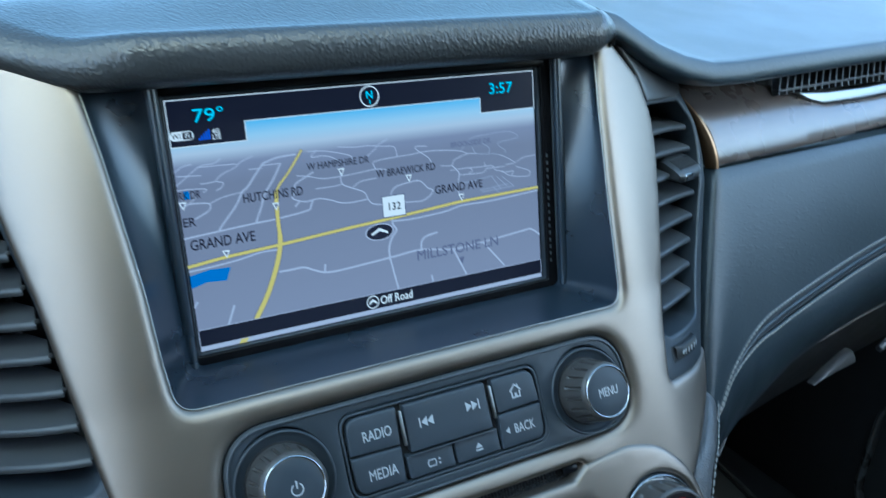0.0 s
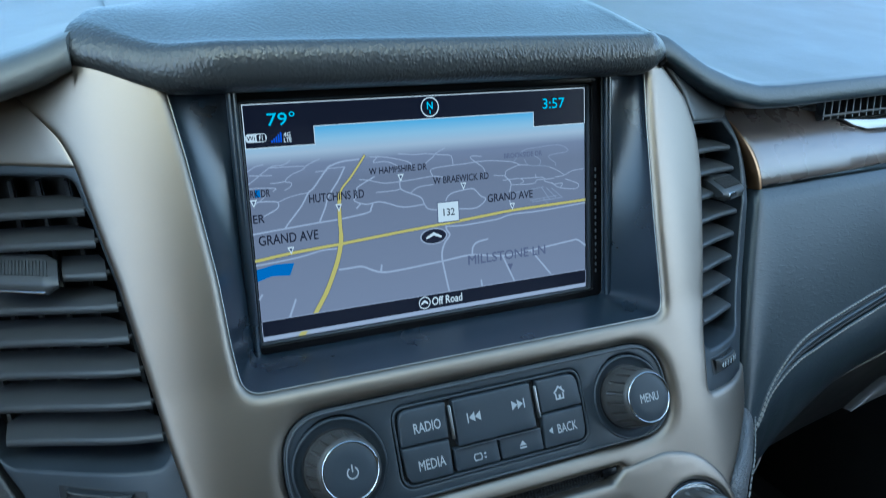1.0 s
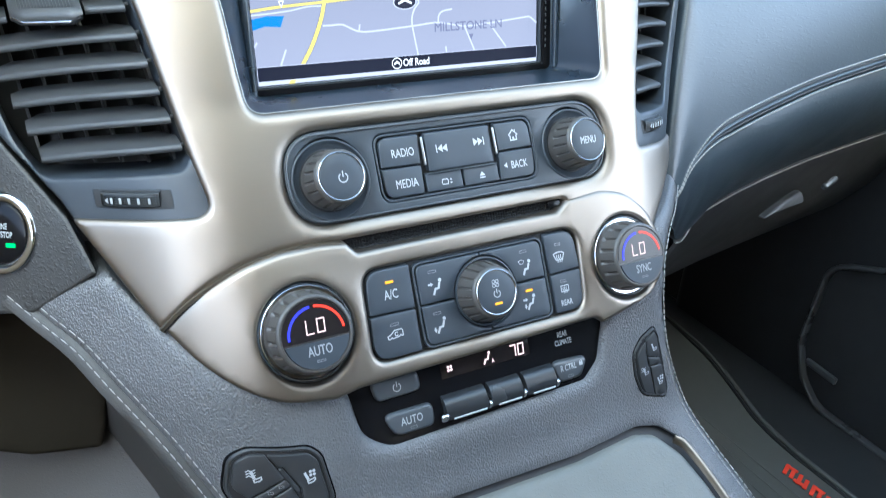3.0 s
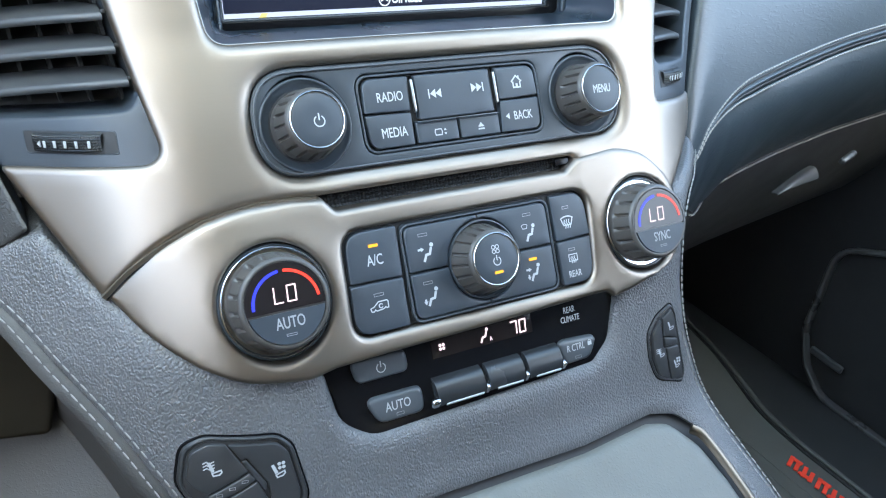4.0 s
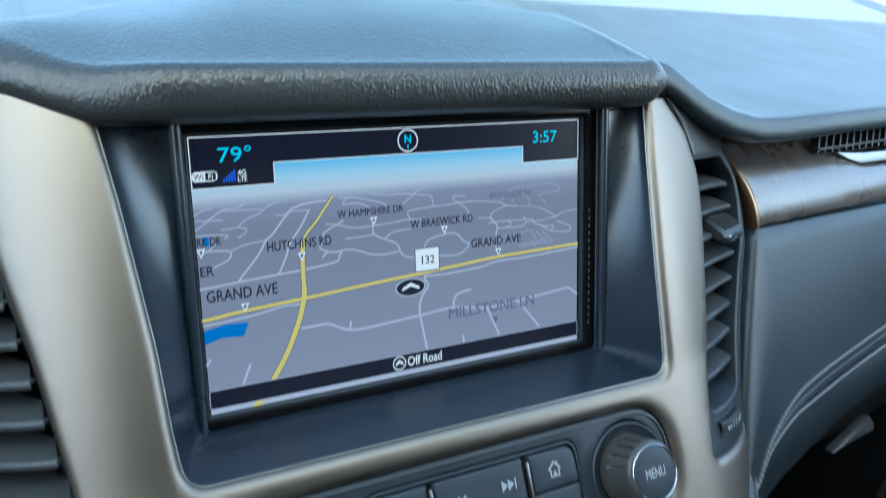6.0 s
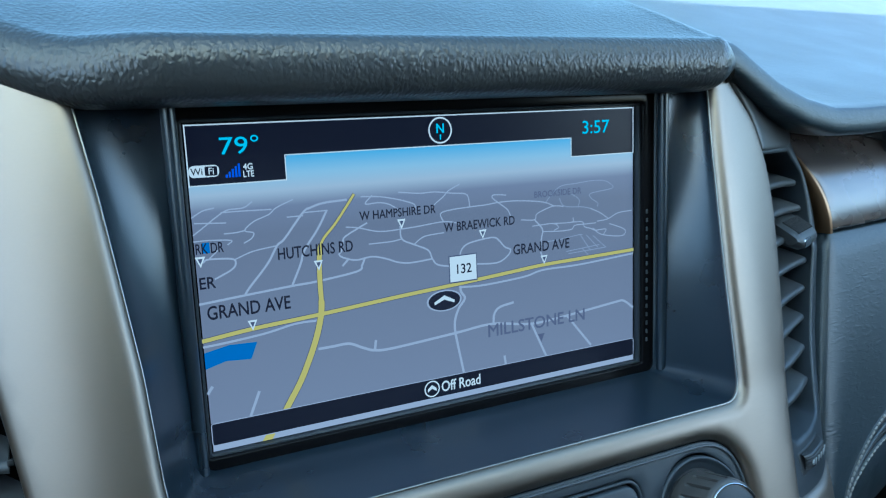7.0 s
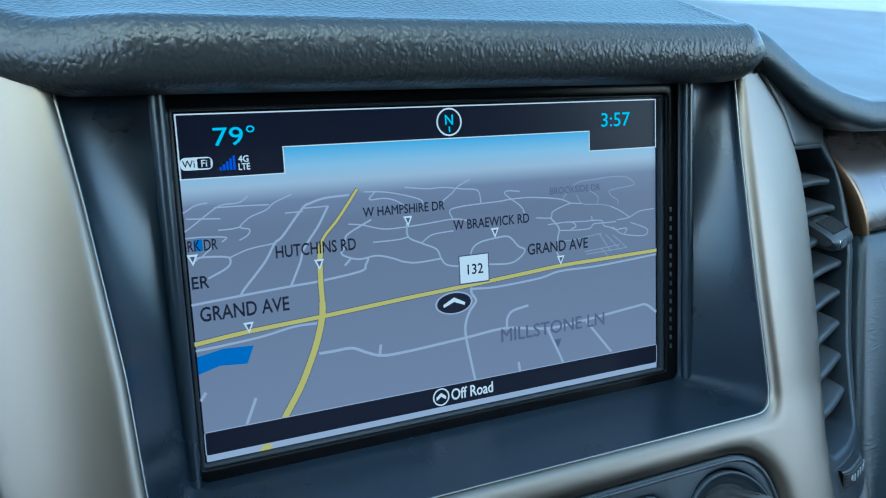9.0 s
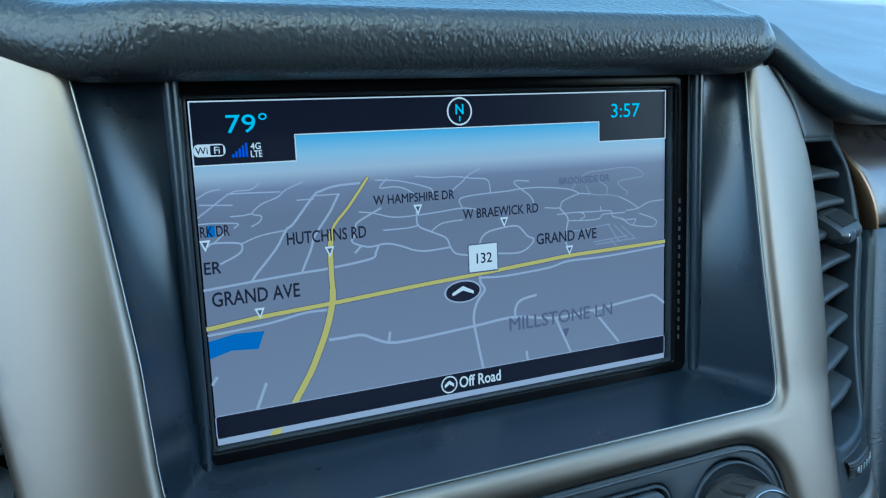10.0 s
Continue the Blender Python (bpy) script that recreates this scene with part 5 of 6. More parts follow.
left_switch = switch_cluster(
    [(-147, -226), (-143, -210.5), (-134, -207), (-106, -212), (-100.5, -218), (-97, -240), (-103, -254), (-136, -250)][::-1],
    [[(-143.6, -225, 5), (-140.4, -213, 5), (-133.5, -210, 5), (-127, -211), (-122.4, -219.2), (-119.9, -223.6), (-136.6, -231)][::-1],
     [(-122, -219), (-120.2, -218.6), (-113.6, -230.5, 1.2), (-114.2, -233), (-115.2, -232.4)][::-1],
     [(-126.2, -211.2), (-107, -214.8, 5), (-103, -219.5, 6), (-100.4, -238, 6), (-105, -250, 5), (-112.6, -238), (-113, -230.2), (-119.8, -217.9), (-121.8, -218.3)][::-1],
     [(-136.4, -231.9), (-119.6, -224.5), (-117.6, -227.8), (-134.6, -235.2)][::-1],
     [(-134.4, -236.1), (-117.2, -228.6), (-115.6, -232.9), (-113.4, -238.4), (-107, -251, 3), (-132.5, -246.5, 3)][::-1]],
    "seat_switch_cluster", "black seat heating switches set in the console leather")
part("symbol", flat(moved(SEAT_SIGN + HEAT_SIGN, 0, 0, 1.2), seat_at(-132, -220.6, console_face, 2.1), 0.1), PRINT, left_switch, smooth=False)
part("symbol", flat(moved(SEAT_SIGN, 0, 0, 1.2) + moved(FAN_SIGN, 1.9, 2.0, 0.9), seat_at(-108.6, -226.5, console_face, 2.1), 0.1), PRINT, left_switch, smooth=False)
for i in range(3):
    part("indicator_light", flat(stroke([(-1.2, -0.5), (1.2, -0.5), (1.2, 0.5), (-1.2, 0.5)], 0.18, True), seat_at(-131.6 + 5 * i, -231.8 + 2.1 * i, console_face, 2.1), 0.1), BADGE, left_switch, smooth=False)
right_switch = switch_cluster(
    [(112.5, -204), (101.5, -209), (94.5, -217), (95, -231), (99, -243), (118, -249), (120, -243), (115.5, -211)][::-1],
    [[(103.8, -211), (97.2, -218, 4), (97.4, -231, 3), (100.6, -241.4, 4), (107.6, -244.4), (105.6, -227.2), (104.2, -226.6)][::-1],
     [(111.6, -206.8, 1.5), (104.6, -210.8), (105, -220.4), (114.2, -222.8), (113.4, -211.6, 2)][::-1],
     [(105.1, -221.2), (114.3, -223.6), (114.7, -226.6), (105.7, -226)][::-1],
     [(106.4, -227.2), (108.4, -244.8), (117, -246.4, 2.5), (117.6, -242, 2), (114.9, -227.6)][::-1]],
    "seat_switch_cluster", "small slanted seat heating switches beside the stitched console edge")
for (u, v), sign in zip(((109.4, -216), (101.6, -229), (112, -237.4)), (SEAT_SIGN, SEAT_SIGN + HEAT_SIGN, SEAT_SIGN + moved(FAN_SIGN, 1.9, 2.0, 0.9))):
    part("symbol", flat(moved(sign, 0, 0, 0.9), seat_at(u, v, console_face, 2.1), 0.1), PRINT, right_switch, smooth=False)


# ---- air vents ----
def vent_skin(u, v):
    """The vents' faces; the passenger's one falls back less and meets the dash panel."""
    u, v = np.asarray(u, float), np.asarray(v, float)
    far = np.where(u > 0, 0.13 + 0.27 * np.clip((-v - 20) / 78, 0, 1.3), 0.55)
    fall = 0.35 * soft(np.abs(u) - 120, 5) + far * soft(np.abs(u) - 150, 6)
    return 44 - np.where(v < -56, 0.345, 0.27) * (v + 56) - fall - 2.6


VENTS = {
    -1: dict(
        hole=[(-137, -82.5, 7), (-133.5, -76, 4), (-139.5, -42, 60), (-144.5, -14, 60), (-150, 9, 60), (-155, 27.5, 6), (-186, 28.5, 30), (-222, 20, 10), (-213, -30, 40), (-203, -70, 30), (-194, -86.5, 8)][::-1],
        ring=[(-126, -106, 2), (-131, -75, 60), (-137, -42, 60), (-141, -14, 60), (-146, 9, 60), (-151, 31, 40), (-156, 42, 20), (-164, 54, 6), (-200, 52, 20), (-236, 46, 10), (-226, -20, 60), (-209, -67, 40), (-188, -97, 20), (-184, -106, 2)],
        cap=[(-152, 30.5, 2), (-157, 43, 20), (-165, 53.5, 8), (-173, 61, 3), (-204, 60, 20), (-240, 54, 6), (-236, 30, 6), (-205, 32.5, 40), (-176, 32, 40)],
        inner=lambda v: -136 - (v + 70) * 0.196, outer=lambda v: -192 - (v + 76) * 0.3 if v > -76 else -192, wheel=(-159.5, -94), width=30, tab=(-179.5, -11.5, 29), slope=6.0),
    1: dict(
        hole=[(131, -84, 6), (168, -85, 8), (176, -73, 20), (191, -51, 40), (203, -20, 40), (210, 1, 30), (208, 15, 12), (193, 28, 6), (156, 29, 3), (151, 9, 60), (144, -18, 60), (137, -44, 60), (126, -76, 3)],
        ring=[(119, -104, 2), (163, -104, 3), (172, -95, 10), (183, -83, 20), (203, -52, 60), (211, -21, 60), (216, -1, 30), (213, 15, 20), (199, 34, 10), (180, 54, 8), (150, 58, 4), (148, 40, 20), (153, 20, 40), (145, -18, 60), (137, -44, 60), (125, -75, 60)],
        cap=[(155, 30.5, 2), (194, 30, 4), (201, 35, 6), (184, 56, 10), (160, 64, 3), (134, 64, 3), (150, 45, 20)],
        inner=lambda v: 135 + (v + 70) * 0.215, outer=lambda v: 174 + (v + 73) * 0.52 if v < -20 else 204, wheel=(142.5, -92), width=24, tab=(187, -9, 30), slope=1.5),
}


def air_vent(s, label):
    """An air vent beside the trim; s is -1 on the driver's side, 1 on the passenger's."""
    d = VENTS[s]
    ob = thing("air_vent", (s * 165, -40, 25), label, "vent", "dashboard vents")
    hole = fillet(d["hole"], 2.0)
    part("housing", sheet(fillet(d["ring"], 2.5), vent_skin, [hole], 5.0, 1.6, 34.0), PLASTIC, ob)
    part("top_cap", sheet(fillet(d["cap"], 2.5), over(vent_skin, 1.0), (), 5.0, 2.0, 6.0), SILVER if s < 0 else VENT, ob, "satin silver cap over the slats" if s < 0 else "")
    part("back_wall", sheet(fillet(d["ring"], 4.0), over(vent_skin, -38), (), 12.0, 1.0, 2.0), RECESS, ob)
    tu, tv, tw = d["tab"]
    for i in range(8):
        v = -72.4 + 12.3 * i
        a, e = d["inner"](v), d["outer"](v)
        spans = [(0.0, 1.0)]
        if i == 5:
            cut = sorted(((tu - 16 - a) / (e - a), (tu + 16 - a) / (e - a)))
            spans = [(0.0, max(0.05, cut[0])), (min(0.97, cut[1]), 1.0)] if cut[1] < 0.97 else [(0.0, max(0.05, cut[0]))]
        for q0, q1 in spans:
            rows = []
            for j in range(10):
                q = q0 + (q1 - q0) * j / 9
                u = a + (e - a) * q
                vv = v - d["slope"] * q + 0.9 * math.sin(math.pi * q)
                w0 = float(vent_skin(u, vv)) - 4.5
                deep = 19 if 0.02 < q < 0.96 else 12
                prof = [(-1.5, -1.2), (-1.9, 0.1), (-1.2, 1.1), (0.1, 1.3), (1.1, 0.6), (1.5, -0.8), (2.4, -5), (1.4 + 0.2 * deep, -deep), (0.4 + 0.2 * deep, -deep), (0.4, -6)]
                rows.append([(u, vv + y, w0 + z) for y, z in prof])
            part("slat", cap_ends(grid_mesh(rows, True)), VENT, ob)
        part("pin", slab((a - s * 0.6, v + 1.4, float(vent_skin(a, v)) - 3.6), (1, 0, 0), (0, 1, -0.2), (1.8, 1.8, 2.0), 0.4), RECESS, ob)
    for i in range(7):
        u = s * (203 - 11.2 * i)
        rows = []
        for y in (24, -82):
            x = u - s * (24 - y) * 0.1
            z = float(vent_skin(x, y)) - 24
            rows.append([(x - 0.7, y, z), (x + 0.7, y, z), (x + 0.7, y, z - 12), (x - 0.7, y, z - 12)])
        part("vane", cap_ends(grid_mesh(rows, True)), VENT, ob)

    # the sliding tab on a slat: a rounded block with a ribbed top and a polished lower edge
    def nose(x, y, z):
        return (x, tv + y, float(vent_skin(x, tv)) + z)

    rows = []
    for j in range(15):
        q = -1 + j / 7
        x = tu + tw / 2 * q
        pull = 2.4 * max(0.0, abs(q) - 0.72) / 0.28
        prof = [(-4.0 + pull * 0.4, -12), (-5.6 + pull, -2), (-6.2 + pull, 2.5 - pull), (-5.2 + pull, 5.2 - pull), (-2.8 + pull * 0.5, 6.2 - pull), (-0.4, 5.4 - pull), (2.6 - pull * 0.3, 1.0 - pull), (6.6 - pull * 0.6, -9.0), (7.4 - pull, -13)]
        rows.append([nose(x, *p) for p in prof])
    tab = part("tab", cap_ends(grid_mesh(rows, True)), VENT, ob, "sliding finger tab")
    for j in range(17):
        x = tu + tw * (-0.36 + 0.72 * j / 16)
        part("rib", grid_mesh([[nose(x - 0.35, y - 0.2, z), nose(x - 0.25, y + 0.45, z + 0.3), nose(x + 0.25, y + 0.45, z + 0.3), nose(x + 0.35, y - 0.2, z)] for y, z in ((1.4, 3.0), (5.6, -6.2))]), VENT, tab)
    if s < 0:
        part("bright_edge", ribbon([nose(tu + tw * (-0.47 + 0.94 * j / 12), -4.9 + 1.2 * max(0, abs(j - 6) - 4), 4.9 - 0.8 * max(0, abs(j - 6) - 4)) for j in range(13)], 0.75), CHROME, tab, "polished edge")
    else:
        part("bright_edge", sheet(box_line(tu - 5, tv - 3.2, 11, 4.6, 1.6), lambda u, v: vent_skin(u, v) * 0 + vent_skin(u, tv) + 6.2, (), 4.0, 1.0, 6.0), CHROME, tab, "polished end")
    # the thumb wheel
    wu, wv = d["wheel"]
    half = d["width"] / 2 - 0.4
    wz = float(vent_skin(wu, wv))
    along = Vector((1, 0, (float(vent_skin(wu + 10, wv)) - float(vent_skin(wu - 10, wv))) / 20)).normalized()
    out = Vector((-along.z, 0, along.x))
    part("wheel_pocket", sheet(box_line(wu, wv, d["width"] + 1.6, 9.0, 1.5), over(vent_skin, 0.25), [box_line(wu, wv, d["width"] + 0.4, 7.6, 1.0)], 4.0, 0.4, 1.5), PLASTIC, ob)
    part("pocket_floor", sheet(box_line(wu, wv, d["width"] + 1, 8.4, 1.2), over(vent_skin, 0.12), (), 4.0, 0.3, 1.0), RECESS, ob)
    rows = []
    for k in range(57):
        q = -1 + k / 28
        c = Vector((wu, wv, wz - 2.4)) + along * half * q
        rise = 4.8 - 2.2 * q ** 4
        row = [tuple(c + Vector((0, -3.6, 0)))]
        for n in range(13):
            y = -3.3 + 6.6 * n / 12
            knob_up = 0.5 if k % 2 and n % 2 else 0.0
            row.append(tuple(c + Vector((0, y, 0)) + out * (rise * (1 - 0.22 * (y / 3.3) ** 4) + knob_up)))
        rows.append(row + [tuple(c + Vector((0, 3.6, 0)))])
    wheel = part("thumb_wheel", grid_mesh(rows), SATIN_BLACK, ob, "knurled thumb wheel", smooth=False)

    def on_wheel(q):
        return Vector((wu, wv, wz - 2.4)) + along * half * q + out * (5.45 - 2.2 * q ** 4)

    for q in (-0.52, -0.22, 0.08, 0.4, 0.74):
        part("white_mark", slab(on_wheel(q), tuple(along), (0, 1, 0), (1.1, 2.7, 0.3), 0.05), PRINT, wheel)
    tip = bmesh.new()
    flank = [on_wheel(-0.7) + along * x + Vector((0, y, 0)) for x, y in ((-0.8, 0), (0.6, -1.3), (0.6, 1.3))]
    top3, low3 = ([tip.verts.new((p + out * h) * 0.001) for p in flank] for h in (0.15, -0.3))
    tip.faces.new(top3)
    for n in range(3):
        tip.faces.new((top3[n], low3[n], low3[(n + 1) % 3], top3[(n + 1) % 3]))
    bmesh.ops.recalc_face_normals(tip, faces=tip.faces)
    part("white_mark", tip, PRINT, wheel, "small white arrow", smooth=False)
    return ob


air_vent(-1, "charcoal dashboard air vent with slats, tab and wheel")
air_vent(1, "charcoal dashboard air vent beside the passenger dash panel")

# ---- starter button and column side ----
COLUMN = leather("column_skin", (0.03, 0.029, 0.028), 0.5, 700.0, 0.0004, strength=0.5)
column = thing("column_shroud", (-225, -110, 0), "dark grained panel beside the steering column", "panel")
part("skin", sheet(fillet([(-180, -128, 2), (-187.5, -104, 3), (-211, -66, 30), (-230, -20, 40), (-300, -20, 2), (-300, -200, 2), (-238, -152, 20), (-210, -149, 4)], 3.0), over(stack, -2.0), (), 6.0, 2.0, 30.0), COLUMN, column)
starter = thing("start_button", (-217, -111, 2), "round black engine start button with a chrome ring", "button")
m = seat_at(-217.5, -111.5, stack, -2.0)
part("ring", lathe([(20.5, -3), (20.3, 1.2), (19.4, 2.4), (17.4, 2.6), (15.4, 1.8), (14.8, 0.4)], m, 96), CHROME, starter, "broad chrome ring")
cap = part("cap", lathe([(14.8, -1), (14.7, 1.0), (14.0, 1.5), (6, 1.9)], m, 72), GLOSS, starter)
for text, y in (("ENGINE", 3.4), ("START/STOP", -0.6)):
    part("legend", letters(text, 2.9, m @ Matrix.Translation((0, y * 0.001, 0.002)), 0.66, 0.1, 0.01), PRINT, cap, smooth=False)
part("indicator_light", flat([[(4, -6.6), (9.4, -6.6), (9.4, -4.6), (4, -4.6)]], m @ Matrix.Translation((0, 0, 0.0021)), 0.05), GREEN, cap, "lit green indicator", smooth=False)

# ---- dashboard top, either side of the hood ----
# Paler copy of the dash hide: the sunlit haze on top is painted in.
LIT_TOP = leather("lit_dash_hide", (0.07, 0.072, 0.072), 0.38, 620.0, 0.00016, strength=0.4)


LIT_TOP.node_tree.nodes["Principled BSDF"].inputs["Specular IOR Level"].default_value = 0.55


def blend(x, pts):
    return float(np.interp(x, [p[0] for p in pts], [p[1] for p in pts]))


def pad_rows(us, low, front, tight):
    rows = []
    for u in us:
        vb, wf = low(u), front(u)
        key_line = [(vb + 3, wf - 40), (vb, wf - 16), (vb + 0.2, wf - 3), (vb + 4, wf)]
        key_line += [(vb + 11, wf - 1.2), (vb + 13.6, wf - 4), (vb + 15.8, wf - 12)] if tight else [(vb + 11, wf - 3), (vb + 16, wf - 11), (vb + 20, wf - 24)]
        line = smooth_line(key_line, 5)
        v0, w0 = key_line[-1]
        rise, bend = (0.3, 0.00028) if tight else (0.22, 0.00016)
        line += [(v0 + rise * d + bend * d * d, w0 - d) for d in (30, 70, 130, 200, 300, 420, 520, 640, 760)]
        near = (max(0.0, 1 - (-u - 151) / 90) if u < 0 else max(0.0, 1 - (u - 127) / 90)) ** 2 * (44 if u < 0 else 34)
        rows.append([(u - math.copysign(near, u) * (0.36 * max(0.0, min(1.0, (wf - 4 - w) / 45)) + 0.64 * ease((wf - 49 - w) / 60)), v, w) for v, w in line])
    return rows


pad = thing("dashboard_pad", (300, 60, 0), "charcoal dash top, its shine under the windscreen painted as paler hide", "dash pad")


def pad_part(us, low, front, tight):
    rows = pad_rows(us, low, front, tight)
    skirts = [[(u + x * (1 if us[-1] < 0 else -1), v - (y if i > 16 else 0.1 * y), w - 0.3 * y) for i, (u, v, w) in enumerate(rows[-1] if us[-1] < 0 else rows[0])] for x, y in ((0.5, 0.8), (0.8, 3), (0.8, 14))]
    rows = rows + skirts if us[-1] < 0 else skirts[::-1] + rows
    # The passenger's roll takes the darker hide, which paints its shade.
    part("front_roll", grid_mesh([r[:24] for r in rows]), DASH if tight else LIT_TOP, pad, "rounded front edge of the dash top")
    part("top_skin", grid_mesh([r[23:] for r in rows]), LIT_TOP, pad)


right_low = [(120, 66), (134, 63), (150, 54.5), (165, 47), (187, 39.5), (210, 35), (235, 34.5), (335, 37), (500, 41), (840, 50)]
pad_part(list(np.linspace(123, 300, 40)) + list(np.linspace(310, 840, 20)), lambda u: blend(u, right_low), lambda u: float(dash_face(u, 40)) + 26, True)
left_low = [(-840, 70), (-400, 58), (-230, 53), (-180, 57), (-165, 62), (-151, 68)]
pad_part(list(np.linspace(-840, -260, 16)) + list(np.linspace(-250, -150.6, 24)), lambda u: blend(u, left_low), lambda u: 4 + 0.06 * (u + 150), False)
rows = []
for a in np.linspace(-0.985, 0.985, 44):
    u, bv, bw = hood_back(a)
    rows.append([(u, bv - 12, bw + 1), (u, bv - 9, bw - 2.4), (u, bv - 2.0, bw - 3.2), (u, bv - 0.6, bw - 4.4)] + [(u, bv - 0.6 + 0.22 * d + 0.00018 * d * d, bw - 4.4 - d) for d in (6, 15, 40, 90, 160, 260, 400, 500, 620, 740)])
part("centre_skin", grid_mesh(rows), LIT_TOP, pad)

# ---- passenger dashboard ----
WOOD = plastic("smoked_veneer", (0.085, 0.072, 0.066), 0.27, 300.0, 0.00005)
WOOD.node_tree.nodes["Principled BSDF"].inputs["Coat Weight"].default_value = 0.8
WOOD.node_tree.nodes["Principled BSDF"].inputs["Coat Roughness"].default_value = 0.2
grain_tex = node(WOOD, "ShaderNodeTexNoise", Scale=1.0, Detail=6.0)
link(WOOD, coords(WOOD, (14, 160, 160)), grain_tex.inputs["Vector"])
tint(WOOD, grain_tex.outputs["Fac"], (0.055, 0.049, 0.047), (0.13, 0.1, 0.084))
BRONZE = brushed("bronze_edge", (0.36, 0.22, 0.12), 0.35)
STITCH_V = [(176, -156), (184, -151), (192, -145.5), (207, -131), (232, -117.5), (260, -110), (317, -100.5), (378, -92.5), (468, -85), (600, -75), (840, -63)]


LIP_V = [(181, -157), (195, -176), (215, -193), (240, -204), (270, -209.5), (298, -208), (320, -204), (346, -199), (378, -194.5), (410, -190.5), (485, -184.5), (545, -182), (840, -172)]
passenger = thing("passenger_dash", (400, -80, -30), "smooth charcoal leather dash panel with twin stitching", "dash panel")
rows = []
us = list(np.linspace(181.5, 300, 44)) + list(np.linspace(308, 840, 24))
for u in us:
    vs = blend(u, STITCH_V)
    top = min(-15.5, max(vs + 3, -137 + (u - 181.5) * 2.75))
    ks = np.linspace(top, vs, 9)
    rows.append([(u - 3.5, top + 1.4, float(dash_face(u, top)) - 14), (u - 3, top + 1.0, float(dash_face(u, top)) - 3), (u - 1.6, top + 0.6, float(dash_face(u, top)) - 0.8)] + [(u, v, float(dash_face(u, v)) + 3.0 * math.sin(math.pi * min(1, (top - v) / max(1, top - vs))) * 0.5) for v in ks])
part("upper_skin", grid_mesh(rows), DASH, passenger)
rows = []
for u in us:
    vs = blend(u, STITCH_V)
    w = float(dash_face(u, vs))
    grow = min(1.0, max(0.12, (u - 185) / 120))
    k = (vs - blend(u, LIP_V)) / 112
    prof = ((0, 0), (6, 0), (8, -1.6), (11, -0.5), (19, 1.6), (30, -0.5), (42, -5), (54, -12), (66, -21), (78, -32), (90, -44), (102, -56), (112, -68))
    rows.append([(u, vs - y * k, w + z * grow) for y, z in prof])
part("lower_roll", grid_mesh(rows), DASH, passenger)
line = smooth_line([p for p in STITCH_V if p[0] < 700], 8)


def spaced(d):
    """The seam's line, set off by d, closing to one row at its foot."""
    return [(a[0] + (b[0] - a[0]) * k, a[1] + (b[1] - a[1]) * k) for a, b in zip(line, offset_line(line, d)) for k in [min(1.0, max(0.12, (a[0] - 190) / 60))]]


for d in (5.2, -5.6):
    ob = part("stitching", seam(spaced(d), lambda u, v: dash_face(u, v) + 0.6, 3.3, 2.9, 0.62, 0.4), THREAD, passenger, "pale grey thread")
    tagged(ob, kind="stuff")
for d in (5.2, -0.2, -5.6):
    part("piping", ribbon([(u, v, float(dash_face(u, v)) - 0.1) for u, v in spaced(d)], 1.25 if d == -0.2 else 0.9), DASH, passenger, "raised leather piping")
# Black beads put the shade of the creases between the piping into colour.
for d in (2.6, -2.9):
    part("crease", ribbon([(u, v, float(dash_face(u, v)) - 0.35) for u, v in spaced(d)], 0.9), RECESS, passenger, "black bead painting the crease's shade between the seams")

veneer = thing("dash_trim", (320, 5, -30), "smoky brown veneer trim with a bronze edge", "trim")
VENEER_LINE = [(202, 46, 3), (207, 34, 20), (219, 12, 20), (223, -13.5, 2), (256, -13.5), (362, -11), (600, -2), (840, 4, 1), (840, 24, 1), (600, 17), (400, 12), (345, 13, 10), (320, 21, 10), (288, 33, 10), (278, 46, 3)]


def veneer_face(u, v):
    return dash_face(u, v) + 4.0 - 0.012 * (v + 2) ** 2


part("panel", sheet(fillet(VENEER_LINE, 4.0), veneer_face, (), 6.0, 2.5, 10.0), WOOD, veneer)
rows = []
for q in np.linspace(0, 1, 16):
    u, v = 203.5 + 19 * q ** 0.75 + 2.5 * math.sin(math.pi * q), 42 - 56.5 * q
    z = float(veneer_face(u, v))
    rows.append([(u - 1.9, v, z - 8), (u - 1.7, v, z - 1.0), (u - 0.8, v, z + 0.6), (u + 1.0, v, z + 0.4), (u + 1.6, v, z - 3)])
part("edge", grid_mesh(rows), BRONZE, veneer, "bronze-coloured curved edge")
grille = thing("defroster_strip", (400, 25, -50), "dark grille with a bright strip along the dash", "vent")
part("bright_strip", sheet(fillet([(316, 22.8, 1), (330, 17, 10), (345, 13.4, 12), (400, 13.0), (840, 24, 1), (840, 31, 1), (400, 20), (350, 20.5, 12)], 4.0), over(dash_face, 1.6), (), 6.0, 0.8, 6.0), SILVER_EDGE, grille, "bright metal strip")
part("backing", sheet(fillet([(284, 31, 1), (350, 20, 12), (840, 29, 1), (840, 48, 1), (400, 37), (330, 37)], 5.0), over(dash_face, -7), (), 10.0, 0.8, 3.0), RECESS, grille)
for i in range(22):
    u = 300 + 8.2 * i
    part("bar", slab((u, 29.5, float(dash_face(u, 30)) - 1.5), (0.5, 1, -0.3), (-1, 0.4, 0), (17, 1.5, 6), 0.3), VENT, grille)
part("rail", slab((410, 27.5, float(dash_face(410, 27)) + 0.4), (1, 0.02, -0.12), (0, 1, 0), (230, 1.5, 5), 0.3), VENT, grille)

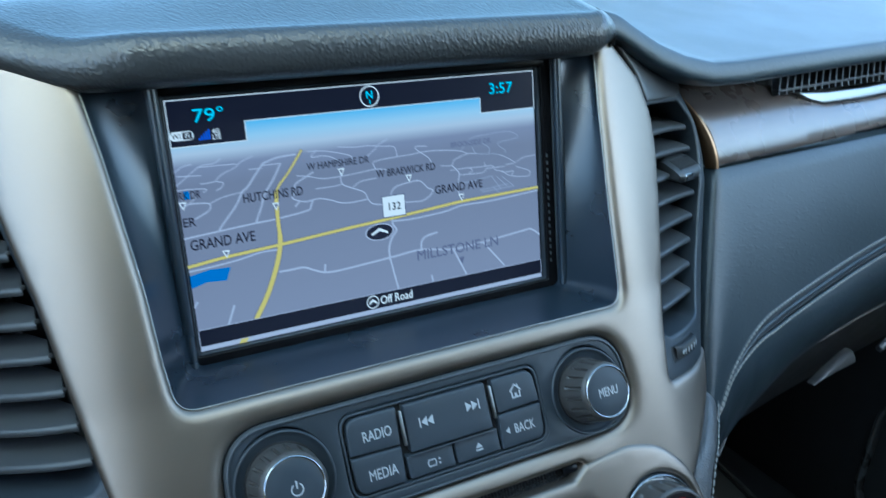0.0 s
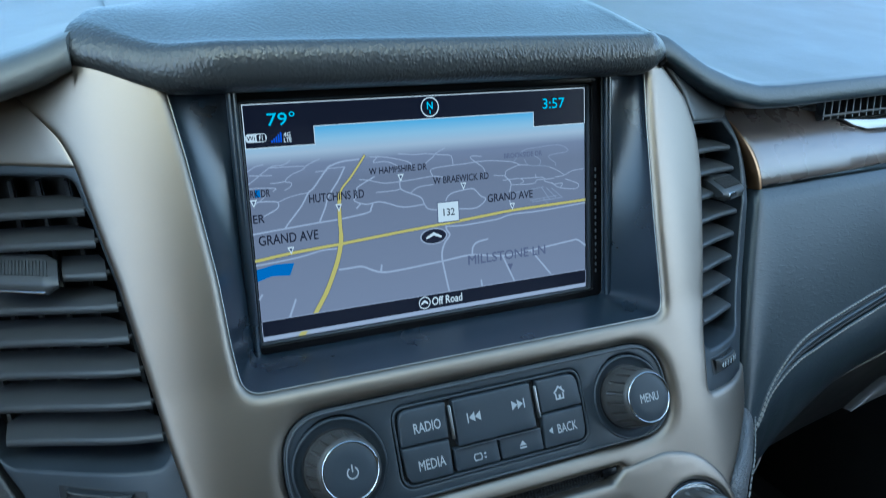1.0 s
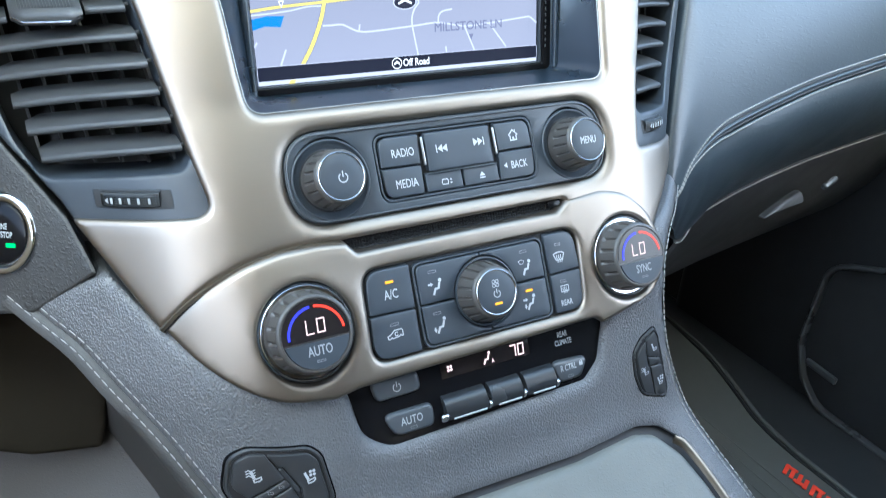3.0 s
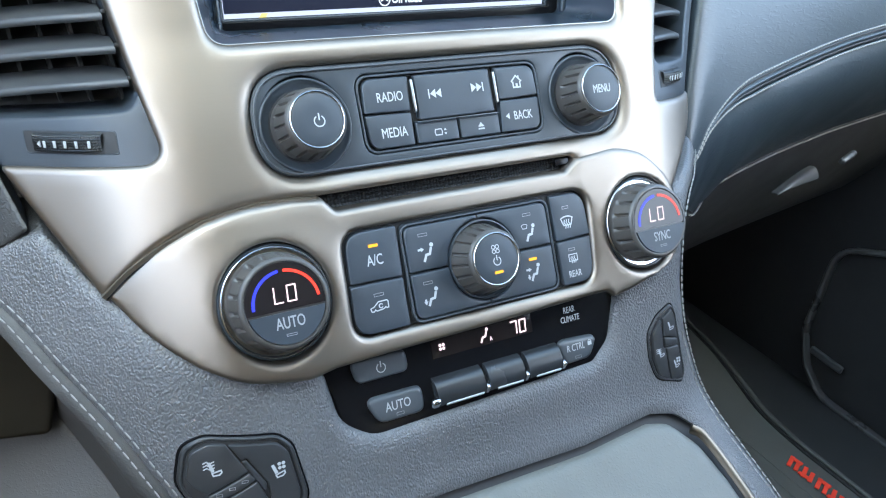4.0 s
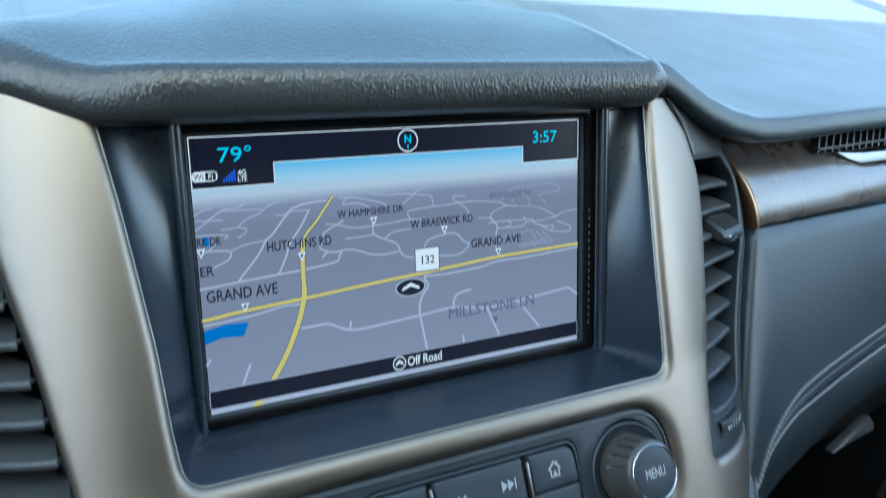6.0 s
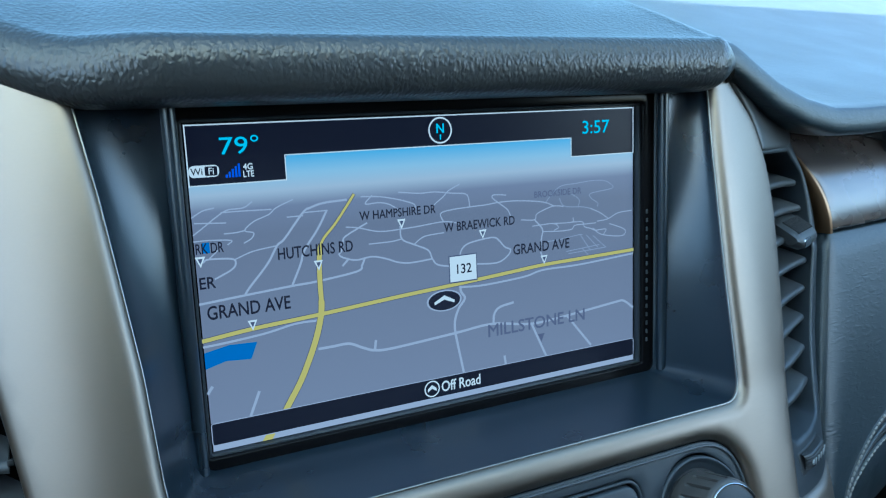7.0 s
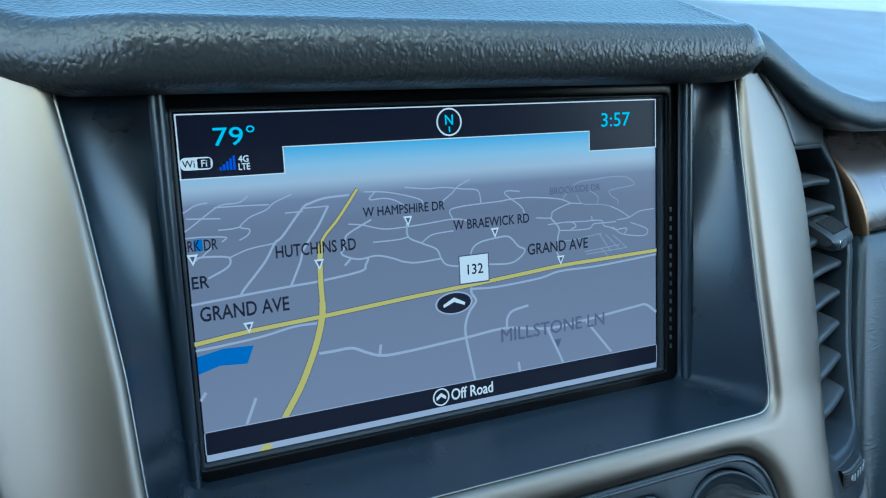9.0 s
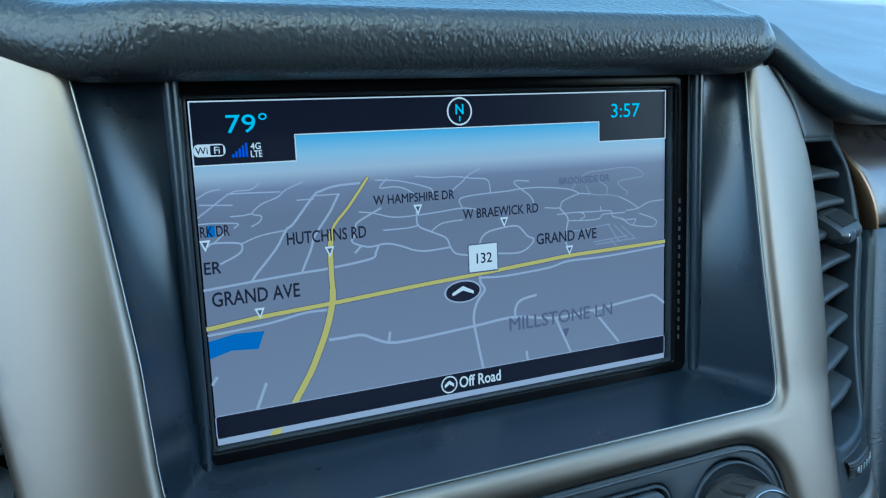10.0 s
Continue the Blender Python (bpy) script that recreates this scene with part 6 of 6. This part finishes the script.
# Pale colour paints the window light caught along the glove box edge.
LIT_EDGE = plastic("lit_edge", (0.2, 0.19, 0.18), 0.4)
SATIN_GREY = plastic("satin_grey", (0.05, 0.053, 0.057), 0.3)
glove = thing("glove_box", (450, -230, -80), "black glove box door with a pull handle", "glove box")
rows = []
for u in np.linspace(215, 840, 40):
    vs = blend(u, STITCH_V)
    grow = min(1.0, max(0.12, (u - 185) / 120))
    v0, w0 = blend(u, LIP_V) - 1.5, float(dash_face(u, vs)) - 69 * grow
    rows.append([(u, v0 + 2, w0 - 8), (u, v0, w0 - 1.5), (u, v0 - 2.2, w0 - 0.8), (u, v0 - 30, w0 - 20), (u, v0 - 70, w0 - 50), (u, v0 - 110, w0 - 85), (u, v0 - 150, w0 - 130)])
part("door", grid_mesh(rows), DOORSKIN, glove)
lip = [r[1] for r in rows]
part("door_lip", ribbon([(x, y - 1.6, z + 2.6) for x, y, z in lip if x < 700], 0.8), LIT_EDGE, glove, "thin glove box door edge, window light painted pale")
rows = []
for q in np.linspace(0, 1, 13):
    c = Vector((433, -240, -100)) + Vector((62, 11, -6)) * q + Vector((0, 2, 1)) * math.sin(math.pi * q)
    h = 1.5 + 9 * min(1.0, q * 1.15)
    rows.append([tuple(c + Vector((0, h * y, z - 0.5 * h * y))) for y, z in ((-0.5, -4), (-0.5, 2), (-0.1, 3.5), (0.35, 3), (0.5, 1), (0.5, -4))])
part("handle", cap_ends(grid_mesh(rows, True)), SATIN_GREY, glove, "satin grey pull handle")
part("latch", slab((494, -208, -74), (1, 0.3, -0.1), (0, 1, 0.7), (22, 7, 6), 2.4), SATIN_GREY, glove, "small grey latch")

# ---- passenger door and footwell ----
RIM = plastic("rim_grey", (0.05, 0.051, 0.053), 0.28)
SATIN_DARK = plastic("satin_dark", (0.03, 0.031, 0.033), 0.3)
door = thing("passenger_door", (770, -420, 100), "black moulded door panel with a framed speaker", "door")
inv = T.inverted()


def world_mesh(bm):
    """World metres into the panel frame."""
    bmesh.ops.transform(bm, matrix=inv, verts=bm.verts)
    return bm


def block(size, at, bevel=0.0, rot=(0, 0, 0)):
    bm = bmesh.new()
    bmesh.ops.create_cube(bm, size=1.0)
    bmesh.ops.scale(bm, vec=size, verts=bm.verts)
    if bevel:
        bmesh.ops.bevel(bm, geom=bm.edges[:], offset=bevel, segments=3, profile=0.5, affect="EDGES")
    bmesh.ops.transform(bm, matrix=pose(*at, *rot), verts=bm.verts)
    return world_mesh(bm)


part("panel", block((0.05, 1.5, 0.77), (0.81, -0.3, 0.385), 0.02), DOORSKIN, door)


def door_line(pts, radius):
    """An outline in the door's plane: (ahead, up) in the panel's millimetres."""
    return fillet([(y, z, 1.6 * radius) for y, z in pts], 4.0)


def door_sheet(pts, holes, x, out, r, radius=30):
    bm = sheet(door_line(pts, radius), lambda u, v: 0 * u, holes, 25.0, r, out)
    turn = Matrix(((0, 0, -1, x), (-1, 0, 0, 0), (0, 1, 0, 0), (0, 0, 0, 1)))
    bmesh.ops.transform(bm, matrix=turn, verts=bm.verts)
    bm2 = bm
    bmesh.ops.transform(bm2, matrix=Matrix(((1, 0, 0, 0), (0, 0, 1, 0), (0, -1, 0, 0), (0, 0, 0, 1))), verts=bm2.verts)
    bmesh.ops.recalc_face_normals(bm2, faces=bm2.faces)
    return bm2


GRILLE = [(-252, -405), (-283, -540), (-272, -598), (-242, -638), (-115, -663), (100, -690), (120, -400), (-150, -385)]
GRILLE_IN = [(-246, -411), (-276, -540), (-265.5, -594.5), (-238, -631.5), (-114, -656), (94, -683), (113, -407), (-150, -392)]
part("speaker_rim", door_sheet(GRILLE, [door_line(GRILLE_IN, 25)], 0.768, 8, 4.0), RIM, door, "thin grey rim round the speaker")
part("speaker_grille", door_sheet(GRILLE_IN, [], 0.778, 4, 2.0), DOORSKIN, door, "dark speaker grille")
part("speaker_badge", block((0.006, 0.052, 0.011), (0.757, 0.127, 0.105), 0.002, (4, 0, 0)), SATIN_GREY, door, "small grey badge bar")
MAT = plastic("mat_rubber", (0.072, 0.075, 0.07), 0.6, 500.0, 0.0006)
sill = thing("sill_plate", (730, -660, 0), "low black sill between floor mat and door", "sill")
part("step", block((0.17, 1.6, 0.03), (0.725, -0.1, 0.015), 0.012), SATIN_DARK, sill)
mat_thing = thing("floor_mat", (450, -680, 0), "grey-green rubber floor mat with red lettering shapes", "mat")
MAT_EDGE = [(735, 420), (716, 300), (701, 240), (680, 182), (662, 130), (653, 66), (652, -40), (652, -600)]
part("mat", world_mesh(sheet(fillet([(300, 420, 4)] + [(x, y, 60) for x, y in MAT_EDGE] + [(300, -600, 4)], 8.0)[::-1], lambda u, v: 48 + 0 * u, (), 30.0, 3.0, 44.0)), MAT, mat_thing)
for inset, high, mat, name in ((9, 49.5, MAT, "rim"), (16, 48.4, RECESS, "groove")):
    line = [(x - inset, y, high) for x, y in smooth_line(MAT_EDGE)]
    part(name, world_mesh(ribbon(line, 3.0 if name == "rim" else 2.4)), mat, mat_thing)
for k in range(14):
    x = 320 + 20 * k
    part("rib", world_mesh(ribbon([(x, 380, 47.6), (x, -560, 47.6)], 1.6)), MAT, mat_thing)
RED = plastic("red_print", (0.78, 0.05, 0.02), 0.6)
for k, y in enumerate((0.038, 0.017, -0.004, -0.025)):
    part("red_shape", block((0.021, 0.0055, 0.002), (0.604, y + 0.005, 0.0505), 0.0008, (0, 0, 24)), RED, mat_thing, "red slanted bar")
    part("red_shape", block((0.019, 0.0055, 0.002), (0.604, y - 0.005, 0.0505), 0.0008, (0, 0, 24)), RED, mat_thing, "red slanted bar")
    part("red_shape", block((0.0055, 0.015, 0.002), (0.611 - 0.013 * (k % 2), y + 0.001, 0.0508), 0.0008, (0, 0, 10)), RED, mat_thing, "red slanted bar")
KNEE = plastic("knee_plastic", (0.02, 0.017, 0.012), 0.8)
KNEE.node_tree.nodes["Principled BSDF"].inputs["Specular IOR Level"].default_value = 0.1
part("knee_panel", sheet(fillet([(-191, -271, 5), (-186.5, -255, 20), (-184, -240, 20), (-186, -222, 30), (-190, -195, 30), (-205, -160, 30), (-240, -110, 2), (-380, -110, 2), (-380, -200, 2), (-229, -266, 20)][::-1], 3.0), lambda u, v: -60 + 0.1 * (u + 185), (), 8.0, 4.0, 30.0), KNEE, column, "dark brown knee panel under the column")
